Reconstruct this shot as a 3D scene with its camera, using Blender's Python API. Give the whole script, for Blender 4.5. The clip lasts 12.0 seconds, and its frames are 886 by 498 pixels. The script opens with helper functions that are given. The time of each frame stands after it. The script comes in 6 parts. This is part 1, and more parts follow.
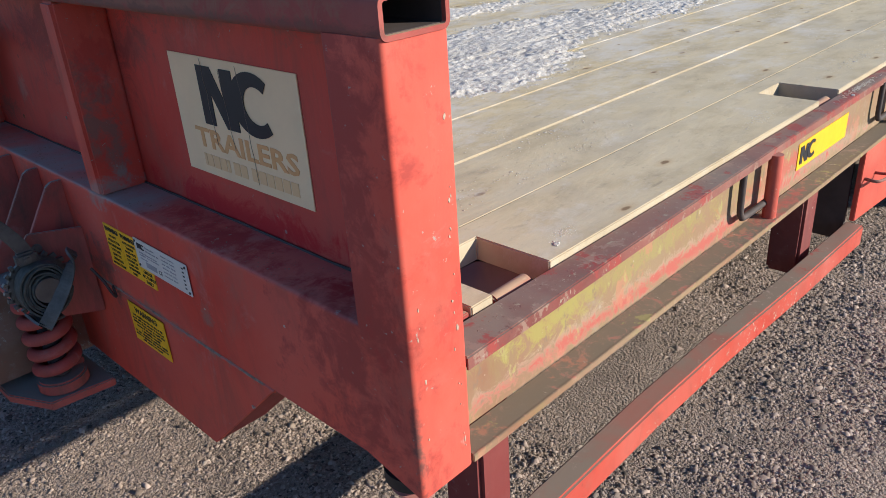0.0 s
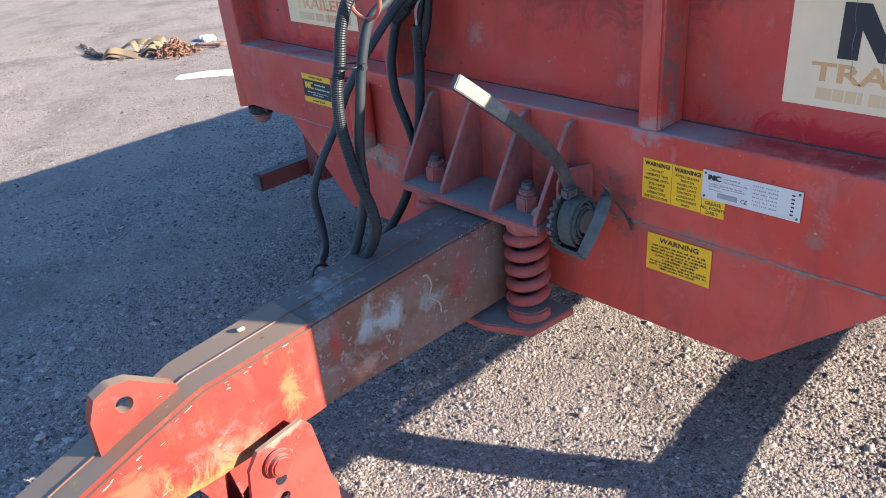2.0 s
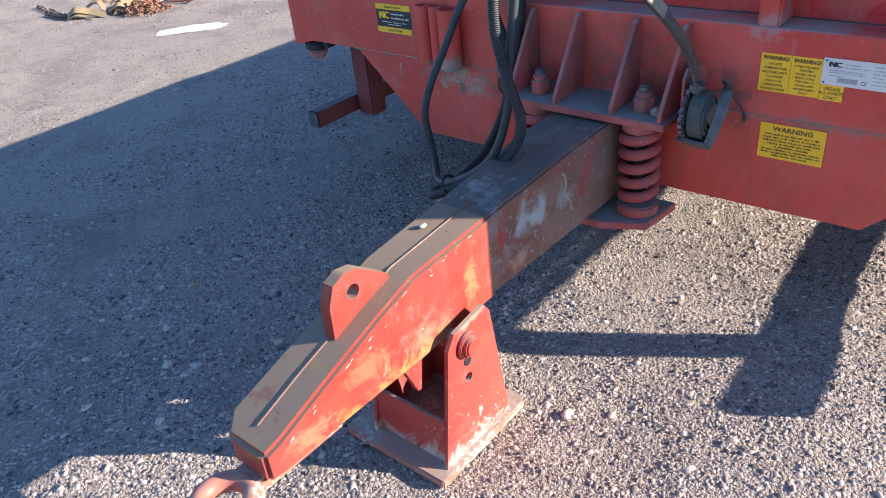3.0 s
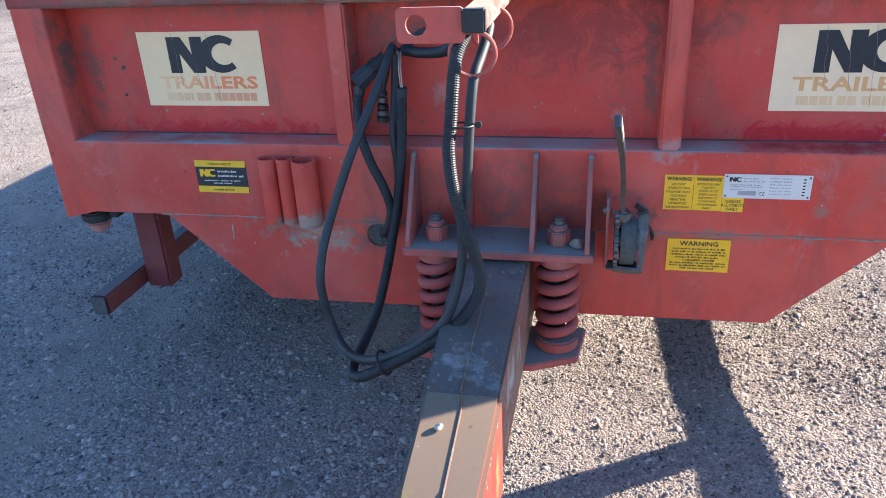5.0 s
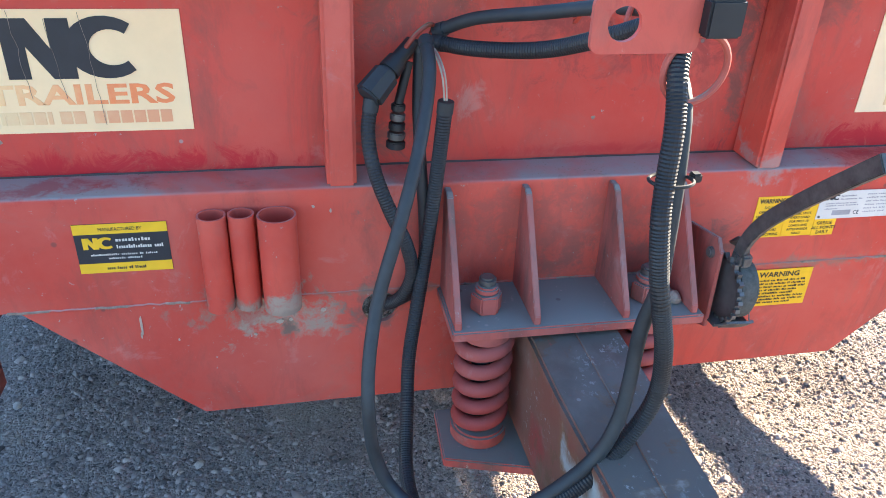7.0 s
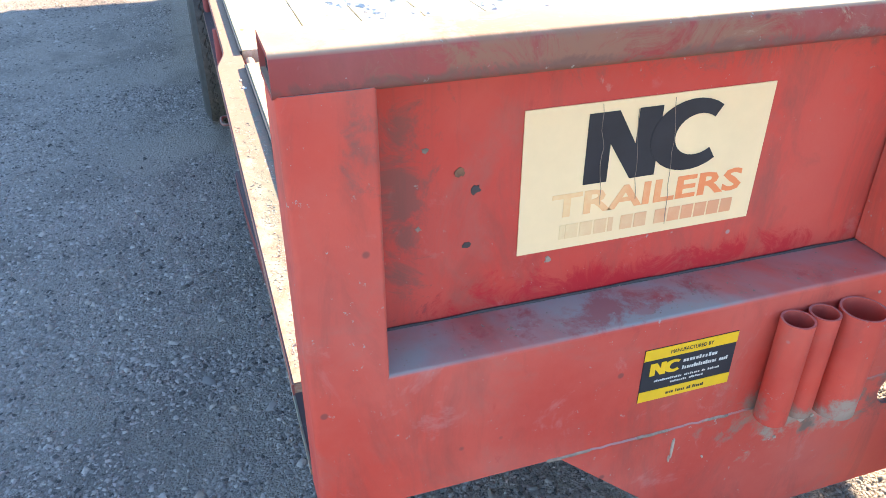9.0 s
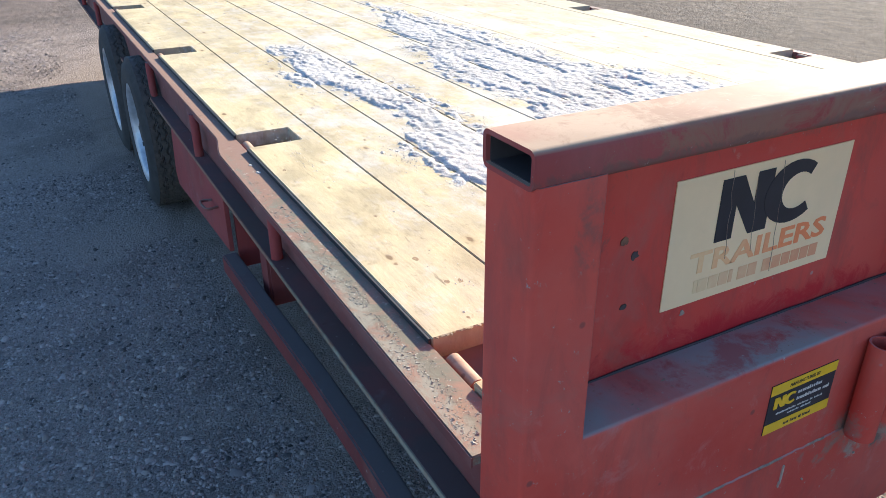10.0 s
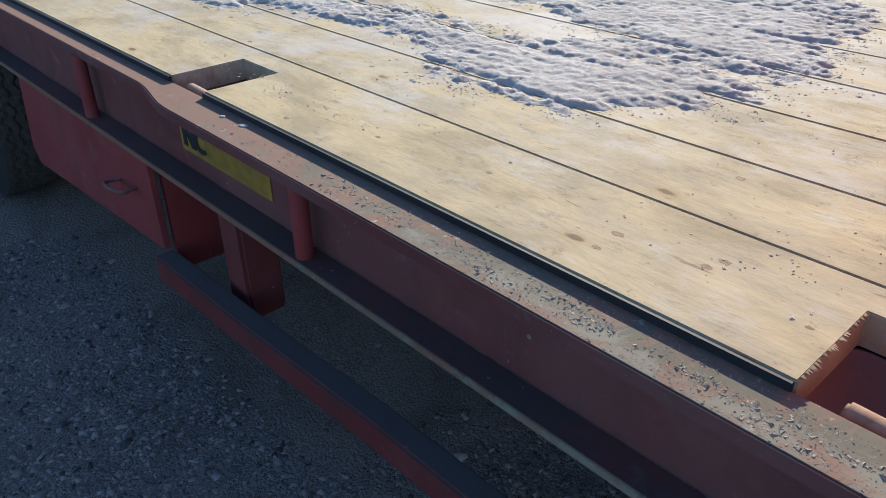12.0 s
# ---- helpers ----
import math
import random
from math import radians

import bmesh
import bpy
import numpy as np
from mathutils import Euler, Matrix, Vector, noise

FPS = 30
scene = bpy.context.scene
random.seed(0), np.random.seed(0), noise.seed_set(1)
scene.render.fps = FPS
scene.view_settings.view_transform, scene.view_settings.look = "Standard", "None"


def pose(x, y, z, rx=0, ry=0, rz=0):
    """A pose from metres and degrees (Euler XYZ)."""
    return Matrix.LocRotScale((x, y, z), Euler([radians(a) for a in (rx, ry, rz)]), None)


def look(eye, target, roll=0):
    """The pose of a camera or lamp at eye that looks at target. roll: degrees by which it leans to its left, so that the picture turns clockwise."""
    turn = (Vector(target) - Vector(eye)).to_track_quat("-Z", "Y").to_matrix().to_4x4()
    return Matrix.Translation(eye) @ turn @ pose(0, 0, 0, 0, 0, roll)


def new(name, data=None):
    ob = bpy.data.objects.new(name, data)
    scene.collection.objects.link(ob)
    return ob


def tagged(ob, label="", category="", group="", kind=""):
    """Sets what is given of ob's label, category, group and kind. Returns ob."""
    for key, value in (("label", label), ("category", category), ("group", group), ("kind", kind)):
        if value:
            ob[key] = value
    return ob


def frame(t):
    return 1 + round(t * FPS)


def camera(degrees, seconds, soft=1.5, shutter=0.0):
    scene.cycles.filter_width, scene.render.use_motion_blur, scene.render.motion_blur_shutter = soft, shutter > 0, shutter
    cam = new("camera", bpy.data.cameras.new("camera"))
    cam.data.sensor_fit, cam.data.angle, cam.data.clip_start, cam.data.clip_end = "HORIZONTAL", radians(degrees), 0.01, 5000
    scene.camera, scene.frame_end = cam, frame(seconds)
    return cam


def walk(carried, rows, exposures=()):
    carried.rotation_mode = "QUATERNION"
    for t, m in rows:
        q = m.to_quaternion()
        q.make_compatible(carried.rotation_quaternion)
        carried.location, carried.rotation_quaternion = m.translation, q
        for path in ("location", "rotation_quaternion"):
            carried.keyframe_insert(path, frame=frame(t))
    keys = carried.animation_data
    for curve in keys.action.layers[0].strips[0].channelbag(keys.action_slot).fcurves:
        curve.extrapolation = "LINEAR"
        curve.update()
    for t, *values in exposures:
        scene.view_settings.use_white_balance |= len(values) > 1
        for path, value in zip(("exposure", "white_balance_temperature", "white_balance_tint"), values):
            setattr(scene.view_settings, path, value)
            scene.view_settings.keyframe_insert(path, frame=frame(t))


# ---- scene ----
cam = camera(60.7, 12.0, 0.5)
PATH = [
    (0, (-0.601, -1.91, 1.317), (0.663, -0.619, 0.46), -3.9),
    (0.5, (-0.767, -1.754, 1.349), (0.496, -0.467, 0.484), -3.9),
    (1, (-1.076, -1.617, 1.359), (0.151, -0.316, 0.464), -4.4),
    (1.5, (-1.257, -1.438, 1.364), (-0.055, -0.126, 0.452), -4.7),
    (2, (-1.427, -1.252, 1.386), (-0.253, 0.064, 0.442), -5.4),
    (2.5, (-1.726, -1.142, 1.373), (-0.542, 0.119, 0.368), -6.1),
    (2.7, (-1.809, -1.097, 1.372), (-0.606, 0.13, 0.347), -6.3),
    (4.3, (-2.135, -0.557, 1.397), (-0.545, 0.13, 0.397), -4.2),
    (4.5, (-2.108, -0.502, 1.413), (-0.468, 0.113, 0.448), -3.9),
    (5, (-1.933, -0.275, 1.421), (-0.171, 0.125, 0.564), -3.0),
    (5.5, (-1.783, -0.06, 1.439), (0.052, 0.147, 0.671), -2.6),
    (6, (-1.652, 0.204, 1.446), (0.186, 0.172, 0.658), -1.8),
    (6.5, (-1.487, 0.304, 1.408), (0.288, 0.053, 0.522), 0.4),
    (7, (-1.316, 0.452, 1.381), (0.393, 0.103, 0.403), 2.4),
    (7.5, (-1.189, 0.681, 1.4), (0.448, 0.374, 0.293), 2.1),
    (7.7, (-1.154, 0.789, 1.419), (0.464, 0.518, 0.276), 1.2),
    (9.3, (-0.761, 1.516, 1.437), (0.861, 0.88, 0.455), -0.3),
    (9.5, (-0.759, 1.616, 1.464), (0.853, 0.917, 0.511), -0.5),
    (10, (-0.689, 1.732, 1.48), (0.888, 0.885, 0.589), -0.4),
    (10.5, (-0.492, 1.804, 1.467), (1.022, 0.829, 0.596), -0.4),
    (11, (-0.319, 1.862, 1.419), (1.113, 0.788, 0.528), -0.1),
    (11.5, (-0.096, 1.931, 1.347), (1.25, 0.795, 0.398), -0.2),
    (12, (0.103, 1.84, 1.232), (1.374, 0.677, 0.217), -0.7),
]
EXPOSURES = [(0.0, 0.55, 6100, 10), (0.5, 0.87, 6000, 10), (1.0, 1.48, 6050, 10), (1.5, 1.77, 5950, 10), (2.0, 1.79, 5900, 10), (2.5, 1.7, 5850, 10), (4.5, 1.84, 5800, 10), (5.0, 2.07, 5880, 10), (5.5, 2.31, 5900, 10), (6.0, 2.36, 5980, 10), (6.5, 2.47, 6300, 10), (7.0, 2.78, 6900, 10), (7.7, 3.12, 8100, 10), (9.3, 2.72, 6600, 10), (9.5, 2.46, 5950, 10), (10.0, 1.47, 6200, 10), (10.5, 0.81, 6200, 10), (11.0, 0.54, 6000, 10), (12.0, 0.62, 6000, 10)]
walk(cam, [(t, look(eye, target, roll)) for t, eye, target, roll in PATH], EXPOSURES)

# ---- light ----
SUN_FROM = Vector((1.35, -2.36, 1.0)).normalized()
world = bpy.data.worlds.new("winter_sky")
scene.world = world
world.use_nodes = True
wn = world.node_tree.nodes
wl = world.node_tree.links
sky = wn.new("ShaderNodeTexSky")
sky.sky_type = "NISHITA"
sky.sun_disc = False
sky.sun_elevation = math.asin(SUN_FROM.z)
sky.sun_rotation = math.atan2(SUN_FROM.x, SUN_FROM.y)
sky.air_density = 1.0
sky.dust_density = 0.15
sky.ozone_density = 5.0
wl.new(sky.outputs[0], wn["Background"].inputs[0])
wn["Background"].inputs[1].default_value = 0.105
sun_data = bpy.data.lights.new("sun", "SUN")
sun_data.energy = 5.0
sun_data.angle = radians(0.53)
sun_data.color = (1.0, 0.875, 0.7)
sun = new("sun", sun_data)
sun.matrix_world = look(SUN_FROM * 30, (0, 0, 0))


# ---- materials ----
def nodes_of(name):
    m = bpy.data.materials.new(name)
    m.use_nodes = True
    return m, m.node_tree.nodes, m.node_tree.links, m.node_tree.nodes["Principled BSDF"]


def tex_coord(n, l, scale=(1, 1, 1)):
    tc = n.new("ShaderNodeTexCoord")
    mp = n.new("ShaderNodeMapping")
    mp.inputs["Scale"].default_value = scale
    l.new(tc.outputs["Object"], mp.inputs[0])
    return mp.outputs[0]


def noise_tex(n, l, vec, scale, detail=6.0, rough=0.6, distortion=0.0):
    t = n.new("ShaderNodeTexNoise")
    t.inputs["Scale"].default_value = scale
    t.inputs["Detail"].default_value = detail
    t.inputs["Roughness"].default_value = rough
    t.inputs["Distortion"].default_value = distortion
    l.new(vec, t.inputs["Vector"])
    return t.outputs[0]


def ramp(n, l, value, lo, hi, a=0.0, b=1.0):
    r = n.new("ShaderNodeMapRange")
    r.inputs["From Min"].default_value = lo
    r.inputs["From Max"].default_value = hi
    r.inputs["To Min"].default_value = a
    r.inputs["To Max"].default_value = b
    l.new(value, r.inputs["Value"])
    return r.outputs[0]


def mix(n, l, fac, a, b):
    m = n.new("ShaderNodeMix")
    m.data_type = "RGBA"
    for sock, v in ((m.inputs[0], fac), (m.inputs[6], a), (m.inputs[7], b)):
        if isinstance(v, (int, float)):
            sock.default_value = v
        elif isinstance(v, tuple):
            sock.default_value = (*v, 1.0)
        else:
            l.new(v, sock)
    return m.outputs[2]


def times(n, l, a, b):
    m = n.new("ShaderNodeMath")
    m.operation = "MULTIPLY"
    for sock, v in zip(m.inputs, (a, b)):
        if isinstance(v, (int, float)):
            sock.default_value = v
        else:
            l.new(v, sock)
    return m.outputs[0]


def bump(n, l, bsdf, height, strength, distance):
    b = n.new("ShaderNodeBump")
    b.inputs["Strength"].default_value = strength
    b.inputs["Distance"].default_value = distance
    l.new(height, b.inputs["Height"])
    l.new(b.outputs[0], bsdf.inputs["Normal"])
    return b


def paint(name, base, faded, chip=(0.34, 0.3, 0.27), chips=0.66, dust=0.0, dust_colour=(0.2, 0.19, 0.18),
          stain=(0.12, 0.06, 0.05), stains=0.5, rough=0.5, peel=0.0, run_from=0.5, marks=(), bare=0.25, dots_by=0.7, flakes=(), deepen=0.6, ragged=(11.0, 12, 0.8, 1.4)):
    """Weathered paint on steel: faded in clouds, streaked, chipped, and dusty where it faces up."""
    m, n, l, p = nodes_of(name)
    v = tex_coord(n, l)
    streak = tex_coord(n, l, (2.6, 2.6, 0.8))
    tall = tex_coord(n, l, (1.15, 1.15, 0.75))
    big = noise_tex(n, l, v, 3.1, 5)
    col = mix(n, l, ramp(n, l, big, 0.35, 0.7), base, faded)
    haze = noise_tex(n, l, v, 1.7, 7, 0.62, 0.4)
    col = mix(n, l, ramp(n, l, haze, 0.47, 0.7, 0, 0.42), col, tuple(0.6 * c + 0.05 for c in base))
    deep = noise_tex(n, l, v, 2.3, 5, 0.55, 0.3)
    col = mix(n, l, ramp(n, l, deep, 0.48, 0.66, 0, deepen), col, (base[0] * 0.8, base[1] * 0.45, base[2] * 0.45))
    run = noise_tex(n, l, streak, 4.0, 8, 0.7, 0.6)
    col = mix(n, l, times(n, l, ramp(n, l, run, run_from, run_from + 0.24), stains), col, stain)
    worn = noise_tex(n, l, v, 4.6, 9, 0.68, 0.8)
    col = mix(n, l, ramp(n, l, worn, 0.55, 0.7, 0, 0.42), col, (0.3, 0.14, 0.11))
    pale = noise_tex(n, l, v, 8.3, 8, 0.72, 0.5)
    col = mix(n, l, ramp(n, l, pale, 0.6, 0.72, 0, 0.5), col, tuple(0.6 * c + 0.16 for c in faded))
    fine = noise_tex(n, l, v, 60.0, 4, 0.7)
    col = mix(n, l, ramp(n, l, fine, 0.3, 0.8, 0.0, 0.16), col, faded)
    if dust:
        g = n.new("ShaderNodeNewGeometry")
        xyz = n.new("ShaderNodeSeparateXYZ")
        l.new(g.outputs["Normal"], xyz.inputs[0])
        up = ramp(n, l, xyz.outputs[2], 0.45, 0.9)
        patch = noise_tex(n, l, v, 9.0, 6, 0.65)
        wide = noise_tex(n, l, v, 2.6, 5, 0.6, 0.5)
        film = times(n, l, ramp(n, l, patch, 0.25, 0.55, dust * 0.6, dust), ramp(n, l, wide, 0.4, 0.56, bare, 1.0))
        col = mix(n, l, times(n, l, up, film), col, dust_colour)
    rag = noise_tex(n, l, v, *ragged)
    for centre, radii, colour, strength in marks:
        mp = n.new("ShaderNodeMapping")
        mp.inputs["Location"].default_value = tuple(-c / r for c, r in zip(centre, radii))
        mp.inputs["Scale"].default_value = tuple(1 / r for r in radii)
        tc = n.new("ShaderNodeTexCoord")
        l.new(tc.outputs["Object"], mp.inputs[0])
        ln = n.new("ShaderNodeVectorMath")
        ln.operation = "LENGTH"
        l.new(mp.outputs[0], ln.inputs[0])
        ad = n.new("ShaderNodeMath")
        ad.operation = "MULTIPLY_ADD"
        l.new(rag, ad.inputs[0])
        ad.inputs[1].default_value = 4.5
        l.new(ln.outputs["Value"], ad.inputs[2])
        col = mix(n, l, ramp(n, l, ad.outputs[0], 3.0, 2.45, 0, strength), col, colour)
    for scale, from_, colour, strength in flakes:
        patch = noise_tex(n, l, tall, scale, 10, 0.72, 0.12)
        col = mix(n, l, ramp(n, l, patch, from_, from_ + 0.035, 0, strength), col, colour)
    c1 = noise_tex(n, l, v, 62.0, 5, 0.75)
    c2 = noise_tex(n, l, v, 5.0, 2)
    mask = times(n, l, ramp(n, l, c1, chips, chips + 0.03), ramp(n, l, c2, 0.45, 0.56))
    col = mix(n, l, mask, col, chip)
    dots = n.new("ShaderNodeTexVoronoi")
    dots.inputs["Scale"].default_value = 17.0
    l.new(v, dots.inputs["Vector"])
    which = n.new("ShaderNodeSeparateColor")
    l.new(dots.outputs["Color"], which.inputs[0])
    dot = times(n, l, ramp(n, l, dots.outputs["Distance"], 0.075, 0.045), ramp(n, l, which.outputs[0], 0.72, 0.74))
    col = mix(n, l, times(n, l, dot, dots_by), col, chip)
    bruise = times(n, l, ramp(n, l, dots.outputs["Distance"], 0.1, 0.06), ramp(n, l, which.outputs[1], 0.84, 0.85))
    col = mix(n, l, times(n, l, bruise, 0.6), col, (0.1, 0.055, 0.05))
    rub = noise_tex(n, l, v, 11.0, 7, 0.7)
    col = mix(n, l, ramp(n, l, rub, 0.67, 0.78, 0, 0.28), col, chip)
    if peel:
        bare = noise_tex(n, l, tex_coord(n, l, (1, 1, 1.5)), 4.2, 7, 0.6)
        col = mix(n, l, ramp(n, l, bare, 0.53, 0.62, 0, peel), col, chip)
    l.new(col, p.inputs["Base Color"])
    l.new(ramp(n, l, big, 0.3, 0.7, rough - 0.08, rough + 0.15), p.inputs["Roughness"])
    p.inputs["Specular IOR Level"].default_value = 0.32
    bump(n, l, p, fine, 0.15, 0.002)
    return m


Y0, Y1 = -1.325, 1.306   # the two ends of the headboard
F, B = -0.097, 0.004     # its front and back
FAR = 9.0   # marks that run through the whole depth or length
# The dark brown is dirt round fittings and a darker tone in recess corners
DARK_BROWN, MUD, SCUFF, CRIMSON = (0.13, 0.09, 0.075), (0.24, 0.17, 0.13), (0.46, 0.33, 0.29), (0.5, 0.012, 0.022)
RED = paint("red_trailer_paint", ragged=(16.0, 10, 0.72, 0.3), flakes=[(5.0, 0.6, (0.42, 0.035, 0.034), 0.35), (13.0, 0.68, (0.5, 0.36, 0.31), 0.35), (9.0, 0.66, (0.3, 0.1, 0.075), 0.4)], base=(0.62, 0.07, 0.044), faded=(0.61, 0.122, 0.086), chips=0.645, dust=0.97, dust_colour=(0.29, 0.29, 0.275), rough=0.56, marks=[
    ((-0.1, 0.56, 0.585), (FAR, 0.2, 0.07), MUD, 0.8), ((-0.1, 0.5, 0.56), (FAR, 0.11, 0.1), (0.36, 0.27, 0.21), 0.8), ((-0.1, 0.5, 0.53), (FAR, 0.03, 0.05), (0.14, 0.09, 0.07), 0.8),
    ((-0.1, -0.03, 0.72), (0.05, 0.36, 0.13), DARK_BROWN, 0.35), ((-0.1, -0.2, 0.63), (0.08, 0.3, 0.1), DARK_BROWN, 0.35),
    ((-0.1, -0.37, 0.64), (FAR, 0.07, 0.12), DARK_BROWN, 0.6), ((-0.1, 0.32, 0.57), (FAR, 0.08, 0.08), DARK_BROWN, 0.6),
    ((-0.1, -0.6, 0.6), (FAR, 0.42, 0.022), MUD, 0.6), ((-0.1, 0.3, 0.6), (FAR, 0.45, 0.014), MUD, 0.55),
    # maroon darkening over the front of the southern post
    ((F, Y0, 0.66), (0.018, 0.018, 0.1), DARK_BROWN, 0.85), ((F, -1.21, 0.98), (0.1, 0.17, 1.2), (0.28, 0.04, 0.036), 0.7), ((-0.1, 1.2, 1.12), (FAR, 0.07, 0.06), DARK_BROWN, 0.6),
    # rib and post side faces are darker inside the recesses
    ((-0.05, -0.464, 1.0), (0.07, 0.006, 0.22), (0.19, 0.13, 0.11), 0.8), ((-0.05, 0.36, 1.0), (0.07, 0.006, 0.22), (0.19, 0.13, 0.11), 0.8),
    ((-0.05, 1.206, 1.0), (0.07, 0.008, 0.22), DARK_BROWN, 0.85), ((-0.05, -1.225, 1.0), (0.07, 0.008, 0.2), DARK_BROWN, 0.7), ((-0.05, -0.85, 0.82), (0.06, 0.38, 0.006), (0.33, 0.02, 0.028), 0.75),
    ((-0.05, 0.9, 0.82), (0.05, 0.2, 0.006), (0.33, 0.025, 0.03), 0.6), ((-0.1, -0.8, 0.665), (FAR, 0.025, 0.04), MUD, 0.6), ((-0.1, -0.43, 0.83), (0.2, 0.07, 0.05), (0.3, 0.27, 0.25), 0.6)])
PANEL = paint("red_panel_paint", (0.61, 0.056, 0.04), (0.6, 0.1, 0.072), flakes=[(4.0, 0.61, (0.4, 0.03, 0.03), 0.35), (12.0, 0.68, (0.5, 0.33, 0.28), 0.35), (8.0, 0.67, (0.27, 0.085, 0.07), 0.4)], chips=0.65, dust=0.0, stain=(0.15, 0.075, 0.06), stains=0.6, rough=0.52, marks=[
    # brown band under the top rail; darker strips beside posts and ribs
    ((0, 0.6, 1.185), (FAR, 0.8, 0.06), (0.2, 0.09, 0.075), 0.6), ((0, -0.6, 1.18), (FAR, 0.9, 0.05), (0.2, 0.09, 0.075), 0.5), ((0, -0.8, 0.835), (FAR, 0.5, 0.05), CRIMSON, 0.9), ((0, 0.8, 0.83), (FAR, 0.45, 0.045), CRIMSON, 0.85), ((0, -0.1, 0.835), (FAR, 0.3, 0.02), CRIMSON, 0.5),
    ((0, 0.14, 0.94), (FAR, 0.035, 0.05), SCUFF, 0.35), ((0, -0.31, 0.885), (FAR, 0.03, 0.024), SCUFF, 0.4), ((0, 0.3, 0.87), (FAR, 0.12, 0.05), DARK_BROWN, 0.6),
    ((0, 1.16, 1.0), (FAR, 0.05, 0.22), DARK_BROWN, 0.6), ((0, -0.55, 1.1), (FAR, 0.1, 0.07), DARK_BROWN, 0.45), ((0, -0.22, 1.1), (FAR, 0.42, 0.16), (0.27, 0.045, 0.042), 0.7), ((0, -0.39, 1.0), (FAR, 0.03, 0.2), DARK_BROWN, 0.6), ((0, 0.25, 1.1), (FAR, 0.2, 0.08), DARK_BROWN, 0.5), ((0, -1.18, 1.02), (FAR, 0.04, 0.15), DARK_BROWN, 0.6)])
RED_DUSTY = paint("red_paint_under_dust", (0.33, 0.05, 0.042), (0.36, 0.1, 0.085), dust=1.4, bare=0.6, dust_colour=(0.42, 0.285, 0.19), stains=0.5, rough=0.78, marks=[
    ((-0.05, 0.95, 1.228), (FAR, 0.35, FAR), (0.27, 0.14, 0.085), 0.75), ((-0.05, 0.2, 1.228), (FAR, 0.5, FAR), (0.5, 0.38, 0.26), 0.6), ((-0.05, -0.8, 1.228), (FAR, 0.5, FAR), (0.28, 0.15, 0.1), 0.7), ((F, 0, 1.19), (0.012, FAR, 0.012), (0.14, 0.07, 0.06), 0.6)])
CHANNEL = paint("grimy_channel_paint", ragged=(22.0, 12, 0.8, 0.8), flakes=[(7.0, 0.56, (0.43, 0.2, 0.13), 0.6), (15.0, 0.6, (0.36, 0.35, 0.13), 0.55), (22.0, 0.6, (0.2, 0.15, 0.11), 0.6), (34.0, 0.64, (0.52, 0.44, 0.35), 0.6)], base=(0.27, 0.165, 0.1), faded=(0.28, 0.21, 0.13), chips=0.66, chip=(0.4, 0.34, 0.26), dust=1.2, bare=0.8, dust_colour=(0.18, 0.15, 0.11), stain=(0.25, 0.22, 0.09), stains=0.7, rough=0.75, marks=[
    ((0.9, -1.275, 0.62), (1.6, FAR, 0.035), (0.42, 0.32, 0.24), 0.7), ((0.75, -1.275, 0.615), (1.1, FAR, 0.026), (0.42, 0.06, 0.055), 0.75), ((0.25, -1.275, 0.68), (0.2, FAR, 0.05), (0.36, 0.32, 0.07), 0.5), ((0.45, -1.275, 0.685), (0.7, FAR, 0.05), (0.3, 0.28, 0.09), 0.5),
    ((1.3, -1.275, 0.66), (0.5, FAR, 0.05), (0.45, 0.1, 0.08), 0.7), ((1.1, -1.3, 0.592), (0.25, 0.03, 0.004), (0.4, 0.08, 0.07), 0.6)])
# Darker copy of the channel paint, with the north side's shade in its colour
CHANNEL_NORTH = paint("shade_dark_channel_paint", (0.2, 0.06, 0.055), (0.2, 0.1, 0.09), chips=0.66, dust=0.8, dust_colour=(0.09, 0.08, 0.075), stain=(0.07, 0.045, 0.045), stains=0.6, rough=0.8)
FLANGE = paint("scuffed_maroon_flange", flakes=[(9.0, 0.54, (0.32, 0.05, 0.045), 0.7), (16.0, 0.56, (0.3, 0.21, 0.165), 0.7), (30.0, 0.6, (0.12, 0.05, 0.05), 0.6), (45.0, 0.64, (0.42, 0.36, 0.3), 0.6)], base=(0.2, 0.05, 0.046), faded=(0.29, 0.15, 0.12), chips=0.6, chip=(0.3, 0.25, 0.19), dust=1.0, bare=0.45, dust_colour=(0.23, 0.18, 0.145), stain=(0.1, 0.05, 0.045), stains=0.6, rough=0.72)
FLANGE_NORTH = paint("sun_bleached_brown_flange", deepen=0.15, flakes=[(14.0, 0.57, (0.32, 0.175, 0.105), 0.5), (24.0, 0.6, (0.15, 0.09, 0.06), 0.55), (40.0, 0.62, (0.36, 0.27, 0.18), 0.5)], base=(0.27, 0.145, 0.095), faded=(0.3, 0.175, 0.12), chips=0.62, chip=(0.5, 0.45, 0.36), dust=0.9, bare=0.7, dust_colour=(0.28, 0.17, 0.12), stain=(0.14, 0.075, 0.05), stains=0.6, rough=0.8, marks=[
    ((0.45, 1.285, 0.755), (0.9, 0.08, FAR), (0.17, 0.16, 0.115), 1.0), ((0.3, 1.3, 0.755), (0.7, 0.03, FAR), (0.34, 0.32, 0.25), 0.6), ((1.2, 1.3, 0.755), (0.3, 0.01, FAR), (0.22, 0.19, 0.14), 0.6)])
